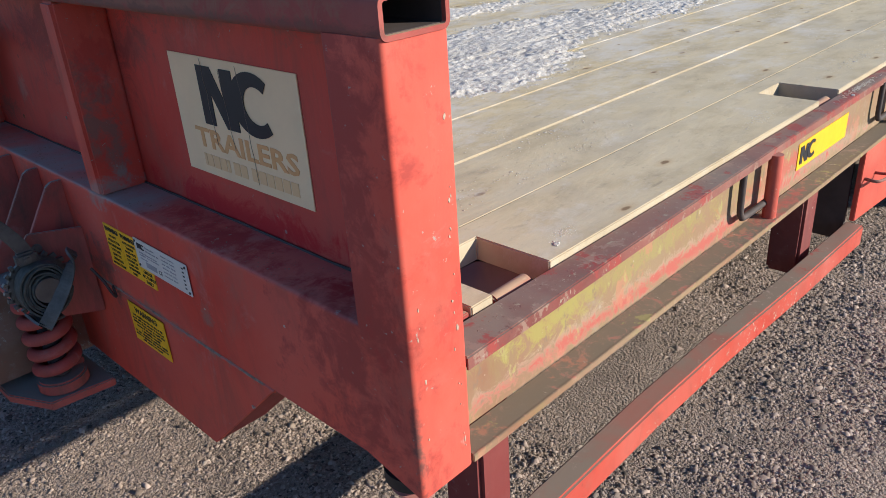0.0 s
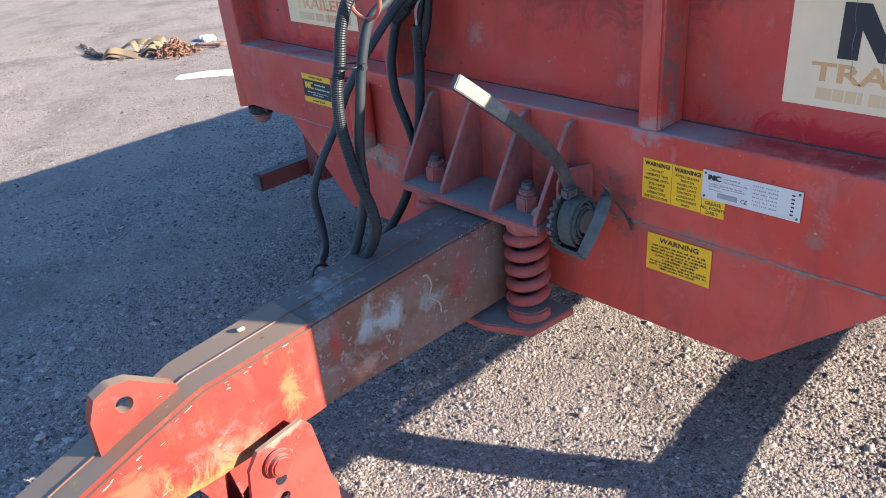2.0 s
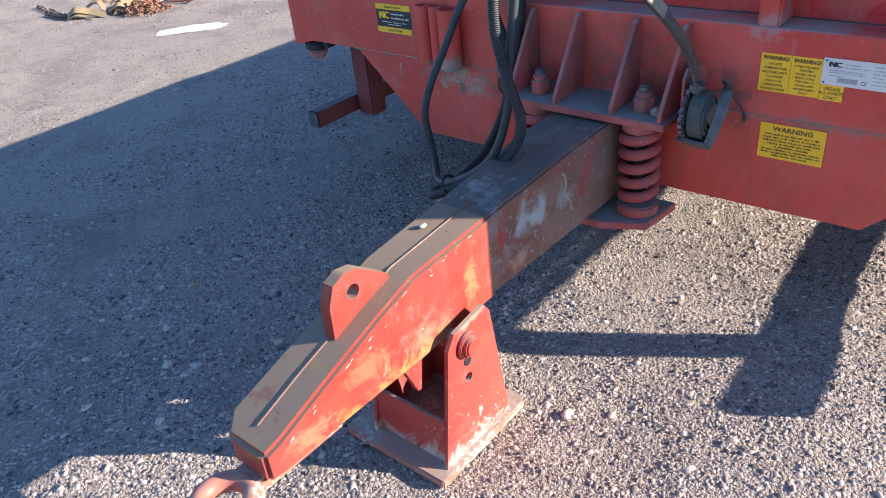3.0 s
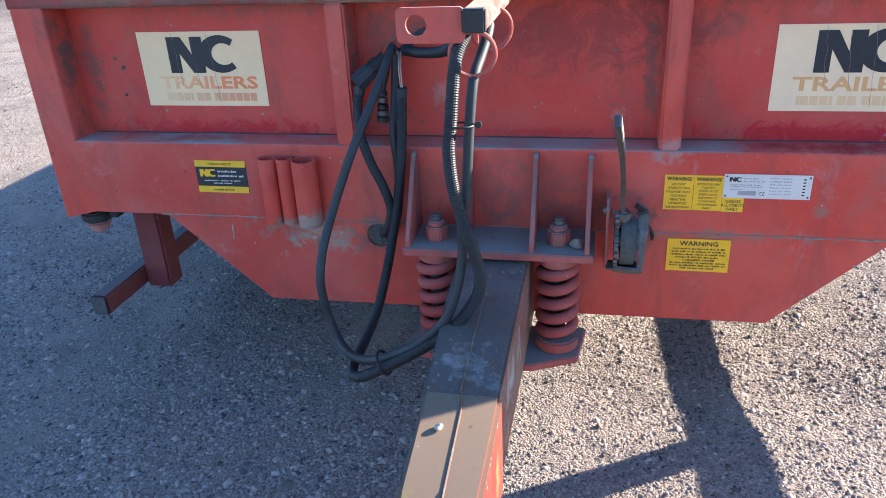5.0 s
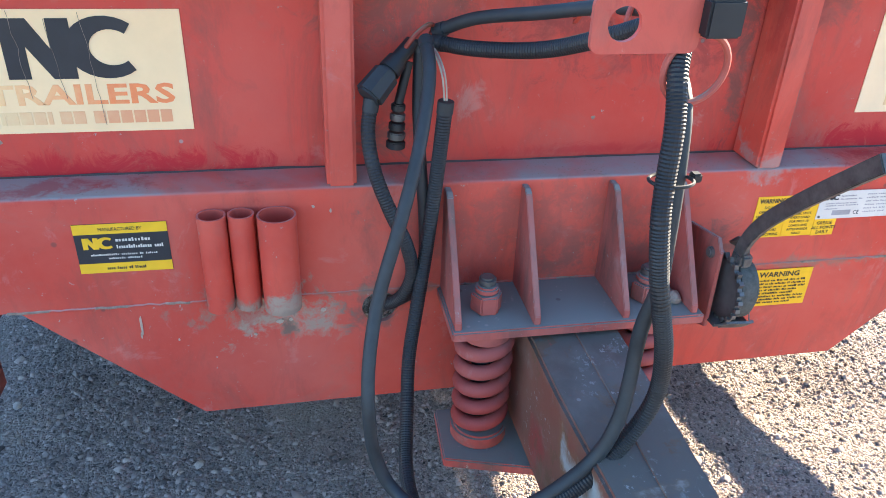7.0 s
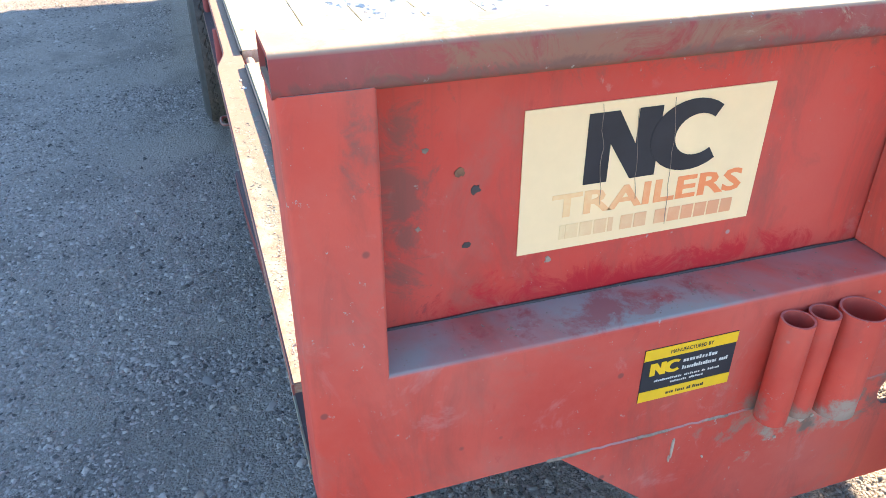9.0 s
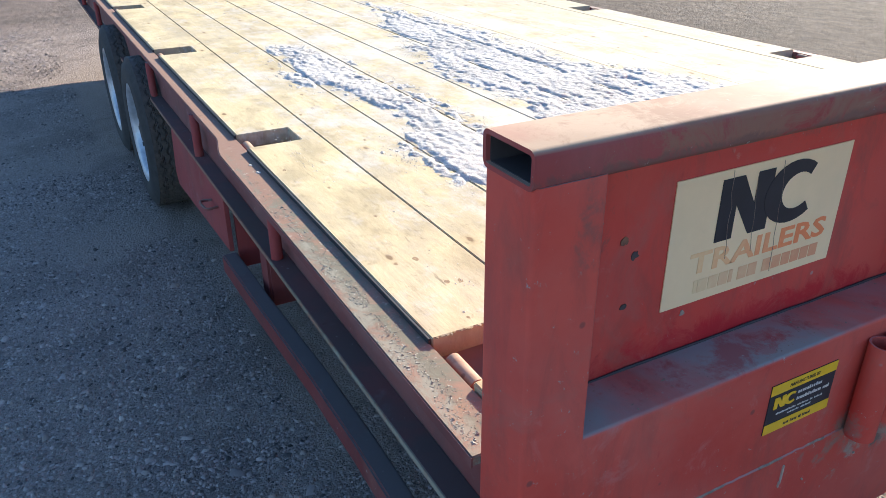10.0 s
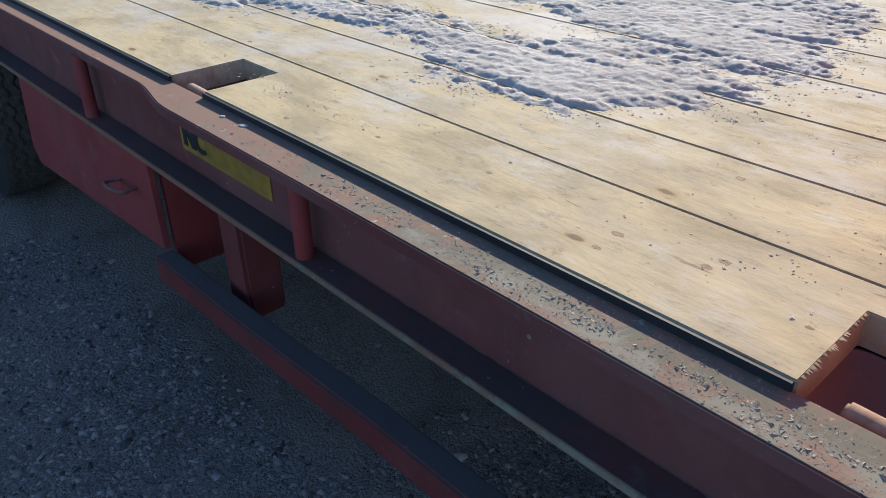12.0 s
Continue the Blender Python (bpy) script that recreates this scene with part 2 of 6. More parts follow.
# Dark rail paint: shade put into the northern side, dirt on southern posts
RAIL_DIRT_SHADE = paint("mud_and_shade_dark_rail_paint", (0.19, 0.034, 0.033), (0.2, 0.06, 0.055), dust=1.2, bare=0.7, dust_colour=(0.15, 0.125, 0.12), stain=(0.08, 0.04, 0.04), stains=0.6, rough=0.7)
# Soiled crimson, darkened to paint in shade on northern parts and behind plates
SHADE_RED = paint("dirty_shaded_crimson_paint", (0.3, 0.04, 0.042), (0.32, 0.08, 0.07), dust=0.8, stain=(0.1, 0.04, 0.04), stains=0.6, rough=0.7)
RED_FOOT = paint("bright_foot_paint", flakes=[(13.0, 0.64, (0.45, 0.37, 0.3), 0.7), (8.0, 0.62, (0.26, 0.06, 0.04), 0.5)], dots_by=0.3, base=(0.38, 0.038, 0.027), faded=(0.39, 0.07, 0.048), chips=0.63, chip=(0.5, 0.42, 0.36), dust=1.5, dust_colour=(0.25, 0.19, 0.15), stains=0.35, marks=[((-0.93, -0.15, 0.03), (0.3, FAR, 0.05), (0.45, 0.37, 0.3), 0.85), ((-0.93, -0.15, 0.385), (0.12, FAR, 0.02), (0.4, 0.3, 0.22), 0.6)])
PAN = paint("pink_dusted_pan_paint", (0.23, 0.15, 0.145), (0.26, 0.18, 0.175), deepen=0.1, stains=0.25, dust=0.8, dust_colour=(0.24, 0.16, 0.15), stain=(0.12, 0.05, 0.045), rough=0.7)
RED_SOILED = paint("soiled_red_paint", (0.45, 0.07, 0.055), (0.44, 0.13, 0.105), chips=0.64, dust=1.5, bare=0.8, dust_colour=(0.22, 0.222, 0.205), stain=(0.1, 0.07, 0.06), stains=0.9, run_from=0.44, rough=0.7)
RED_BRIGHT = paint("orange_red_paint", flakes=[(6.0, 0.6, (0.25, 0.19, 0.07), 0.55), (11.0, 0.6, (0.17, 0.06, 0.04), 0.55), (24.0, 0.65, (0.36, 0.29, 0.23), 0.7)], base=(0.27, 0.031, 0.021), faded=(0.29, 0.06, 0.04), dots_by=0.2, chips=0.67, chip=(0.5, 0.42, 0.34), dust=1.6, bare=0.8, run_from=0.5,
                   dust_colour=(0.22, 0.155, 0.105), stain=(0.3, 0.16, 0.06), stains=0.3, marks=[
    ((-1.1, -0.11, 0.33), (0.3, FAR, 0.07), (0.27, 0.205, 0.06), 0.75),
    ((-0.86, -0.11, 0.43), (0.03, FAR, 0.1), (0.26, 0.2, 0.075), 0.6), ((-1.02, -0.11, 0.38), (0.12, FAR, 0.05), (0.38, 0.27, 0.16), 0.3),
    ((-1.18, -0.11, 0.42), (0.09, FAR, 0.05), (0.42, 0.3, 0.14), 0.25), ((-1.35, -0.11, 0.37), (0.08, FAR, 0.04), (0.3, 0.2, 0.11), 0.5)])


def wood_material():
    """Sawn softwood: growth rings along each plank, knots, grey weathering and patches of frost."""
    m, n, l, p = nodes_of("weathered_softwood")
    info = n.new("ShaderNodeObjectInfo")
    tc = n.new("ShaderNodeTexCoord")
    off = n.new("ShaderNodeVectorMath")
    off.operation = "MULTIPLY_ADD"
    l.new(info.outputs["Random"], off.inputs[0])
    off.inputs[1].default_value = (37.0, 0.0, 11.0)
    l.new(tc.outputs["Object"], off.inputs[2])

    def stretched(scale):
        mp = n.new("ShaderNodeMapping")
        mp.inputs["Scale"].default_value = scale
        l.new(off.outputs[0], mp.inputs[0])
        return mp.outputs[0]

    grain = noise_tex(n, l, stretched((0.7, 26, 26)), 3.0, 9, 0.66, 0.5)
    flow = noise_tex(n, l, stretched((0.8, 4, 4)), 2.2, 6, 0.6, 1.2)
    mottle = noise_tex(n, l, stretched((1.0, 1.7, 1)), 5.0, 9, 0.62, 0.2)
    dents = noise_tex(n, l, stretched((1.0, 4.5, 1)), 9.0, 5, 0.55, 0.4)
    pits = noise_tex(n, l, stretched((1.0, 1.5, 1)), 42.0, 6, 0.7)
    col = mix(n, l, ramp(n, l, flow, 0.32, 0.68), (0.64, 0.51, 0.28), (0.7, 0.585, 0.36))
    col = mix(n, l, ramp(n, l, grain, 0.45, 0.75, 0.0, 0.1), col, (0.37, 0.27, 0.14))
    col = mix(n, l, ramp(n, l, info.outputs["Random"], 0, 1, 0.0, 0.3), col, (0.55, 0.45, 0.27))
    col = mix(n, l, ramp(n, l, mottle, 0.45, 0.62, 0, 0.65), col, (0.36, 0.29, 0.175))
    grey = noise_tex(n, l, stretched((1.0, 2.2, 1)), 2.6, 9, 0.68)
    col = mix(n, l, ramp(n, l, grey, 0.46, 0.64, 0, 0.6), col, (0.42, 0.37, 0.28))
    smear = noise_tex(n, l, stretched((1.0, 1.8, 1)), 9.0, 8, 0.72)
    col = mix(n, l, ramp(n, l, smear, 0.58, 0.72, 0, 0.7), col, (0.24, 0.19, 0.125))
    col = mix(n, l, ramp(n, l, pits, 0.6, 0.7, 0, 0.6), col, (0.22, 0.165, 0.1))
    col = mix(n, l, ramp(n, l, dents, 0.66, 0.72, 0, 0.6), col, (0.17, 0.13, 0.085))
    fibre = noise_tex(n, l, stretched((1.0, 42, 42)), 9.0, 6, 0.75, 0.15)
    col = mix(n, l, ramp(n, l, fibre, 0.54, 0.7, 0, 0.22), col, (0.29, 0.215, 0.12))
    col = mix(n, l, ramp(n, l, fibre, 0.46, 0.34, 0, 0.22), col, (0.72, 0.62, 0.43))
    # Faces not turned up are coloured darker, putting shade into the plank sides
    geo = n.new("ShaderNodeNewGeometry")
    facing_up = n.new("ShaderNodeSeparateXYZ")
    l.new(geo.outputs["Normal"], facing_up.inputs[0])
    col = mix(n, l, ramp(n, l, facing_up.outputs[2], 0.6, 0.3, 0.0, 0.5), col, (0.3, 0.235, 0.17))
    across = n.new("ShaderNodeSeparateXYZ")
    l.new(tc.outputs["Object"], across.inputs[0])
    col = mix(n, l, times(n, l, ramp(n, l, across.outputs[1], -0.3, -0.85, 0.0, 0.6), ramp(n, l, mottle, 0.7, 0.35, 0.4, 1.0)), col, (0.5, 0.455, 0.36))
    vor = n.new("ShaderNodeTexVoronoi")
    vor.voronoi_dimensions = "2D"
    vor.inputs["Scale"].default_value = 2.9
    l.new(stretched((0.9, 1.9, 1)), vor.inputs["Vector"])
    wob = noise_tex(n, l, stretched((1, 1, 1)), 40.0, 3)
    kd = n.new("ShaderNodeMath")
    kd.operation = "MULTIPLY_ADD"
    l.new(wob, kd.inputs[0])
    kd.inputs[1].default_value = 0.05
    l.new(vor.outputs["Distance"], kd.inputs[2])
    knot = ramp(n, l, kd.outputs[0], 0.05, 0.068, 1, 0)
    halo = ramp(n, l, kd.outputs[0], 0.06, 0.13, 0.3, 0)
    pick = n.new("ShaderNodeSeparateColor")
    l.new(vor.outputs["Color"], pick.inputs[0])
    chosen = ramp(n, l, pick.outputs[0], 0.45, 0.47)
    knot, halo = times(n, l, knot, chosen), times(n, l, halo, chosen)
    col = mix(n, l, halo, col, (0.4, 0.25, 0.1))
    col = mix(n, l, times(n, l, knot, 0.75), col, (0.16, 0.095, 0.05))
    frost = noise_tex(n, l, tex_coord(n, l, (1.3, 1.8, 1)), 3.3, 11, 0.78)
    near = n.new("ShaderNodeMapping")
    near.inputs["Location"].default_value = (-2.1 / 2.3, -0.12 / 0.95, 0)
    near.inputs["Scale"].default_value = (1 / 2.3, 1 / 0.95, 0)
    l.new(tc.outputs["Object"], near.inputs[0])
    away = n.new("ShaderNodeVectorMath")
    away.operation = "LENGTH"
    l.new(near.outputs[0], away.inputs[0])
    rime = n.new("ShaderNodeMath")
    l.new(frost, rime.inputs[0])
    l.new(ramp(n, l, away.outputs["Value"], 1.15, 0.6, 0.0, 0.12), rime.inputs[1])
    frost = rime.outputs[0]
    col = mix(n, l, ramp(n, l, frost, 0.53, 0.7, 0, 0.8), col, (0.62, 0.585, 0.52))
    l.new(col, p.inputs["Base Color"])
    l.new(ramp(n, l, frost, 0.45, 0.7, 0.88, 0.8), p.inputs["Roughness"])
    p.inputs["Specular IOR Level"].default_value = 0.16
    both = n.new("ShaderNodeMath")
    both.operation = "MULTIPLY_ADD"
    l.new(grain, both.inputs[0])
    both.inputs[1].default_value = 0.12
    l.new(mottle, both.inputs[2])
    bump(n, l, p, both.outputs[0], 0.5, 0.006)
    return m


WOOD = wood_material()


def plain(name, colour, rough=0.6, metal=0.0, vary=0.25, scale=25.0, bump_by=0.1):
    m, n, l, p = nodes_of(name)
    v = tex_coord(n, l)
    a = noise_tex(n, l, v, scale, 6, 0.65)
    b = noise_tex(n, l, v, scale * 0.16, 3)
    dark = tuple(c * (1 - vary) for c in colour)
    light = tuple(min(1, c * (1 + vary)) for c in colour)
    col = mix(n, l, ramp(n, l, a, 0.3, 0.7), dark, light)
    col = mix(n, l, ramp(n, l, b, 0.4, 0.7, 0, 0.4), col, tuple(c * 0.75 + 0.03 for c in colour))
    l.new(col, p.inputs["Base Color"])
    p.inputs["Roughness"].default_value = rough
    p.inputs["Metallic"].default_value = metal
    bump(n, l, p, a, bump_by, 0.002)
    return m


def ground_material():
    """Compacted grit with stones of two sizes, dusty patches, and bare brown soil further off."""
    m, n, l, p = nodes_of("gravel_ground")
    v = tex_coord(n, l)
    warp = n.new("ShaderNodeVectorMath")
    warp.operation = "MULTIPLY_ADD"
    wn1 = n.new("ShaderNodeTexNoise")
    wn1.inputs["Scale"].default_value = 90.0
    l.new(v, wn1.inputs["Vector"])
    l.new(wn1.outputs["Color"], warp.inputs[0])
    warp.inputs[1].default_value = (0.012, 0.012, 0.012)
    l.new(v, warp.inputs[2])
    vor = n.new("ShaderNodeTexVoronoi")
    vor.inputs["Scale"].default_value = 115.0
    l.new(warp.outputs[0], vor.inputs["Vector"])
    small = n.new("ShaderNodeTexVoronoi")
    small.inputs["Scale"].default_value = 290.0
    l.new(warp.outputs[0], small.inputs["Vector"])
    fine = noise_tex(n, l, v, 330.0, 4, 0.75)
    cloud = noise_tex(n, l, v, 0.9, 6, 0.6)
    col = mix(n, l, ramp(n, l, fine, 0.3, 0.7), (0.07, 0.054, 0.044), (0.62, 0.485, 0.395))
    stone = n.new("ShaderNodeSeparateColor")
    l.new(vor.outputs["Color"], stone.inputs[0])
    col = mix(n, l, ramp(n, l, stone.outputs[0], 0.2, 1, 0, 0.55), col, (0.52, 0.42, 0.355))
    speck = n.new("ShaderNodeSeparateColor")
    l.new(small.outputs["Color"], speck.inputs[0])
    col = mix(n, l, ramp(n, l, speck.outputs[0], 0.6, 1, 0, 0.5), col, (0.2, 0.165, 0.14))
    col = mix(n, l, ramp(n, l, speck.outputs[1], 0.8, 1, 0, 0.6), col, (0.6, 0.54, 0.48))
    col = mix(n, l, ramp(n, l, cloud, 0.44, 0.6, 0, 0.5), col, (0.46, 0.36, 0.298))
    coarse = noise_tex(n, l, v, 48.0, 5, 0.75)
    col = mix(n, l, ramp(n, l, coarse, 0.52, 0.7, 0, 0.4), col, (0.15, 0.118, 0.1))
    damp = noise_tex(n, l, v, 1.9, 7, 0.66, 0.5)
    col = mix(n, l, ramp(n, l, damp, 0.48, 0.62, 0, 0.5), col, (0.17, 0.142, 0.122))
    xyz = n.new("ShaderNodeSeparateXYZ")
    l.new(v, xyz.inputs[0])
    edge = noise_tex(n, l, v, 0.35, 4)
    wob = n.new("ShaderNodeMath")
    wob.operation = "MULTIPLY_ADD"
    l.new(edge, wob.inputs[0])
    wob.inputs[1].default_value = 3.0
    l.new(xyz.outputs[1], wob.inputs[2])
    soil = ramp(n, l, wob.outputs[0], -1.2, -2.4)
    behind = n.new("ShaderNodeMath")
    behind.operation = "MULTIPLY_ADD"
    l.new(edge, behind.inputs[0])
    behind.inputs[1].default_value = 3.0
    l.new(xyz.outputs[0], behind.inputs[2])
    most = n.new("ShaderNodeMath")
    most.operation = "MAXIMUM"
    l.new(soil, most.inputs[0])
    l.new(ramp(n, l, behind.outputs[0], 9.0, 11.0, 0.0, 0.6), most.inputs[1])
    soil = most.outputs[0]
    clod = noise_tex(n, l, tex_coord(n, l, (0.7, 1.6, 1)), 6.0, 10, 0.72, 0.6)
    earth = mix(n, l, ramp(n, l, clod, 0.35, 0.65), (0.034, 0.024, 0.018), (0.115, 0.08, 0.06))
    col = mix(n, l, times(n, l, soil, 0.88), col, earth)
    l.new(col, p.inputs["Base Color"])
    p.inputs["Roughness"].default_value = 0.92
    p.inputs["Specular IOR Level"].default_value = 0.25
    add = n.new("ShaderNodeMath")
    add.operation = "MULTIPLY_ADD"
    l.new(small.outputs["Distance"], add.inputs[0])
    add.inputs[1].default_value = 0.45
    l.new(vor.outputs["Distance"], add.inputs[2])
    b1 = bump(n, l, p, add.outputs[0], 1.0, 0.012)
    b1.invert = True
    heave = n.new("ShaderNodeBump")
    heave.inputs["Strength"].default_value = 0.7
    heave.inputs["Distance"].default_value = 0.06
    l.new(times(n, l, clod, soil), heave.inputs["Height"])
    l.new(heave.outputs[0], b1.inputs["Normal"])
    return m


GROUND = ground_material()


def stone_material():
    m, n, l, p = nodes_of("loose_chippings")
    g = n.new("ShaderNodeNewGeometry")
    r = g.outputs["Random Per Island"]
    v = tex_coord(n, l)
    fine = noise_tex(n, l, v, 220.0, 3, 0.7)
    tint = n.new("ShaderNodeMath")
    tint.operation = "FRACT"
    l.new(times(n, l, r, 7.31), tint.inputs[0])
    col = mix(n, l, ramp(n, l, r, 0.0, 0.75), (0.05, 0.04, 0.034), (0.52, 0.412, 0.35))
    col = mix(n, l, ramp(n, l, r, 0.88, 1.0), col, (0.58, 0.48, 0.4))
    col = mix(n, l, ramp(n, l, tint.outputs[0], 0.6, 1.0, 0, 0.5), col, (0.4, 0.3, 0.22))
    col = mix(n, l, ramp(n, l, fine, 0.35, 0.7, 0, 0.35), col, (0.2, 0.17, 0.15))
    l.new(col, p.inputs["Base Color"])
    p.inputs["Roughness"].default_value = 0.85
    return m


STONE = stone_material()
RUBBER = plain("black_rubber", (0.010, 0.011, 0.013), 0.55, vary=0.3)
TYRE = plain("dusty_tyre_rubber", (0.03, 0.029, 0.028), 0.85, vary=0.4)
TREAD = plain("dusty_brown_tread", (0.085, 0.068, 0.056), 0.9, vary=0.45, scale=45)
STEEL = plain("worn_grey_steel", (0.14, 0.135, 0.13), 0.5, 0.6)
RIM = plain("silver_wheel_paint", (0.45, 0.47, 0.5), 0.4, 0.5)
WHITE = plain("dirty_white_paint", (0.42, 0.375, 0.29), 0.65, vary=0.2, scale=60)
CREAM = plain("weathered_cream_vinyl", (0.95, 0.66, 0.37), 0.55, vary=0.05, scale=9)
PLATE = plain("white_data_plate", (0.68, 0.64, 0.58), 0.4, vary=0.06)
YELLOW = plain("yellow_vinyl", (0.9, 0.5, 0.014), 0.45, vary=0.08)
# Yellow for the north strip: dirt plus its shade, both in the colour
YELLOW_DIRTY_SHADED = plain("dirty_shaded_yellow_vinyl", (0.36, 0.22, 0.03), 0.6, vary=0.4, scale=30)
CREAM_PALE = plain("bleached_cream_vinyl", (0.94, 0.7, 0.43), 0.55, vary=0.06, scale=9)
BLACK = plain("black_print", (0.012, 0.015, 0.022), 0.5, vary=0.2)


def fading_ink(name, y_pale, y_strong, strong, pale):
    """Sun-bleached print, strong at one end of the line and nearly gone at the other."""
    m, n, l, p = nodes_of(name)
    v = tex_coord(n, l)
    xyz = n.new("ShaderNodeSeparateXYZ")
    l.new(v, xyz.inputs[0])
    fade = ramp(n, l, xyz.outputs[1], y_pale, y_strong)
    blot = noise_tex(n, l, v, 45.0, 6, 0.7)
    f = n.new("ShaderNodeMath")
    f.operation = "MULTIPLY_ADD"
    l.new(blot, f.inputs[0])
    f.inputs[1].default_value = 0.9
    l.new(fade, f.inputs[2])
    l.new(mix(n, l, ramp(n, l, f.outputs[0], 0.4, 1.3), pale, strong), p.inputs["Base Color"])
    p.inputs["Roughness"].default_value = 0.55
    return m


ORANGE_INK = fading_ink("fading_orange_print", 0.95, 0.7, (0.9, 0.25, 0.09), (0.92, 0.58, 0.28))
NUMBER_INK = fading_ink("half_gone_orange_print", 0.95, 0.7, (0.8, 0.34, 0.17), (0.86, 0.6, 0.32))
NUMBER_PALE = fading_ink("nearly_gone_orange_print", -0.5, 1.5, (0.82, 0.5, 0.24), (0.84, 0.55, 0.28))
GREY_INK = plain("grey_print", (0.34, 0.32, 0.33), 0.55)
# Dark grime; also painted in as shade inside the top rail's ends
FRAME_DARK = plain("grime_and_shade_dark", (0.06, 0.045, 0.042), 0.75)


COIL = paint("dull_spring_paint", (0.42, 0.06, 0.05), (0.42, 0.11, 0.09), dust=0.35, dust_colour=(0.2, 0.17, 0.16), stain=(0.08, 0.05, 0.045), stains=0.7, rough=0.6)
BAR_PAINT = paint("peeling_bar_paint", ragged=(8.0, 7, 0.6, 0.35), flakes=[(5.0, 0.58, (0.25, 0.25, 0.24), 0.6), (9.0, 0.57, (0.15, 0.085, 0.045), 0.6), (16.0, 0.63, (0.36, 0.07, 0.055), 0.5)], base=(0.24, 0.065, 0.045), faded=(0.2, 0.125, 0.085), chip=(0.3, 0.29, 0.27), chips=0.6, dust=1.2, bare=0.75, dust_colour=(0.125, 0.107, 0.092), stain=(0.1, 0.07, 0.05), stains=0.7, peel=0.2, marks=[
    ((-0.56, -0.107, 0.46), (0.2, FAR, 0.12), (0.22, 0.13, 0.06), 0.75), ((-0.6, -0.107, 0.46), (0.17, FAR, 0.1), (0.36, 0.37, 0.37), 0.95), ((-0.63, -0.107, 0.43), (0.05, FAR, 0.05), (0.2, 0.09, 0.04), 0.8),
    ((-0.68, -0.107, 0.38), (0.06, FAR, 0.03), (0.45, 0.2, 0.12), 0.7), ((-0.73, -0.107, 0.47), (0.03, FAR, 0.05), (0.34, 0.04, 0.035), 0.9), ((-0.36, -0.107, 0.46), (0.05, FAR, 0.1), (0.33, 0.045, 0.04), 0.8)])
FOOT_WORN = paint("worn_foot_paint", (0.4, 0.1, 0.06), (0.42, 0.3, 0.22), chip=(0.45, 0.4, 0.34), chips=0.5, dust=0.9, dust_colour=(0.3, 0.25, 0.2))
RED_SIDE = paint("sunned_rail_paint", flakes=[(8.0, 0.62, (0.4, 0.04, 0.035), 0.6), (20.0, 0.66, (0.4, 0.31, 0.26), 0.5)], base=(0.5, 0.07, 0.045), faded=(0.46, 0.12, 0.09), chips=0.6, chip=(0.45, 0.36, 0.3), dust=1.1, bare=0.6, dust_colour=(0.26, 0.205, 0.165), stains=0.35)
GRIME = plain("grey_grime", (0.27, 0.2, 0.155), 0.85, vary=0.45, scale=60)
CHIP = plain("bare_primer", (0.42, 0.33, 0.26), 0.7, vary=0.2, scale=90)
RAIL_CAP = plain("dusty_grey_plastic", (0.07, 0.068, 0.07), 0.8, vary=0.4, scale=50)
GRIP = plain("grubby_white_paint", (0.24, 0.215, 0.17), 0.7, vary=0.35, scale=70)
PINK = plain("pale_pink_plastic", (0.5, 0.22, 0.19), 0.45, vary=0.15)
PALE_INK = fading_ink("bleached_orange_print", -0.5, 1.5, (0.74, 0.32, 0.1), (0.76, 0.4, 0.16))
HOSE_GREY = plain("dusty_grey_rubber", (0.022, 0.026, 0.029), 0.6, vary=0.35)
LEVER = plain("greasy_grey_steel", (0.105, 0.1, 0.095), 0.5, 0.3, vary=0.45, scale=40)
WEBBING = plain("tan_webbing", (0.24, 0.165, 0.088), 0.85, vary=0.25, scale=80)
STRAP = plain("grey_green_webbing", (0.075, 0.08, 0.072), 0.9, vary=0.4, scale=90)
RUST = plain("rusty_chain", (0.22, 0.1, 0.055), 0.85, vary=0.45, scale=50)


def snow_material():
    m, n, l, p = nodes_of("crusted_snow")
    v = tex_coord(n, l)
    a = noise_tex(n, l, v, 150.0, 7, 0.8)
    b = noise_tex(n, l, v, 7.0, 4)
    col = mix(n, l, ramp(n, l, b, 0.4, 0.7), (0.6, 0.565, 0.51), (0.46, 0.43, 0.385))
    l.new(col, p.inputs["Base Color"])
    p.inputs["Roughness"].default_value = 0.9
    p.inputs["Specular IOR Level"].default_value = 0.3
    p.inputs["Subsurface Weight"].default_value = 0.55
    p.inputs["Subsurface Radius"].default_value = (0.016, 0.015, 0.014)
    p.inputs["Subsurface Scale"].default_value = 1.0
    bump(n, l, p, a, 0.9, 0.004)
    return m


SNOW = snow_material()


def crumb_material():
    """Grains of ice that let light through."""
    m, n, l, p = nodes_of("ice_grains")
    p.inputs["Base Color"].default_value = (0.8, 0.77, 0.7, 1)
    p.inputs["Roughness"].default_value = 0.8
    through_light = n.new("ShaderNodeBsdfTranslucent")
    through_light.inputs[0].default_value = (0.85, 0.82, 0.74, 1)
    both = n.new("ShaderNodeMixShader")
    both.inputs[0].default_value = 0.55
    l.new(p.outputs[0], both.inputs[1])
    l.new(through_light.outputs[0], both.inputs[2])
    l.new(both.outputs[0], n["Material Output"].inputs[0])
    return m


ICE = crumb_material()


# ---- building helpers ----
def finish(bm, name, material, smooth=False):
    me = bpy.data.meshes.new(name)
    bmesh.ops.recalc_face_normals(bm, faces=bm.faces)
    bm.to_mesh(me)
    bm.free()
    me.materials.append(material)
    if smooth:
        for f in me.polygons:
            f.use_smooth = True
        me.set_sharp_from_angle(angle=radians(40))
    return me


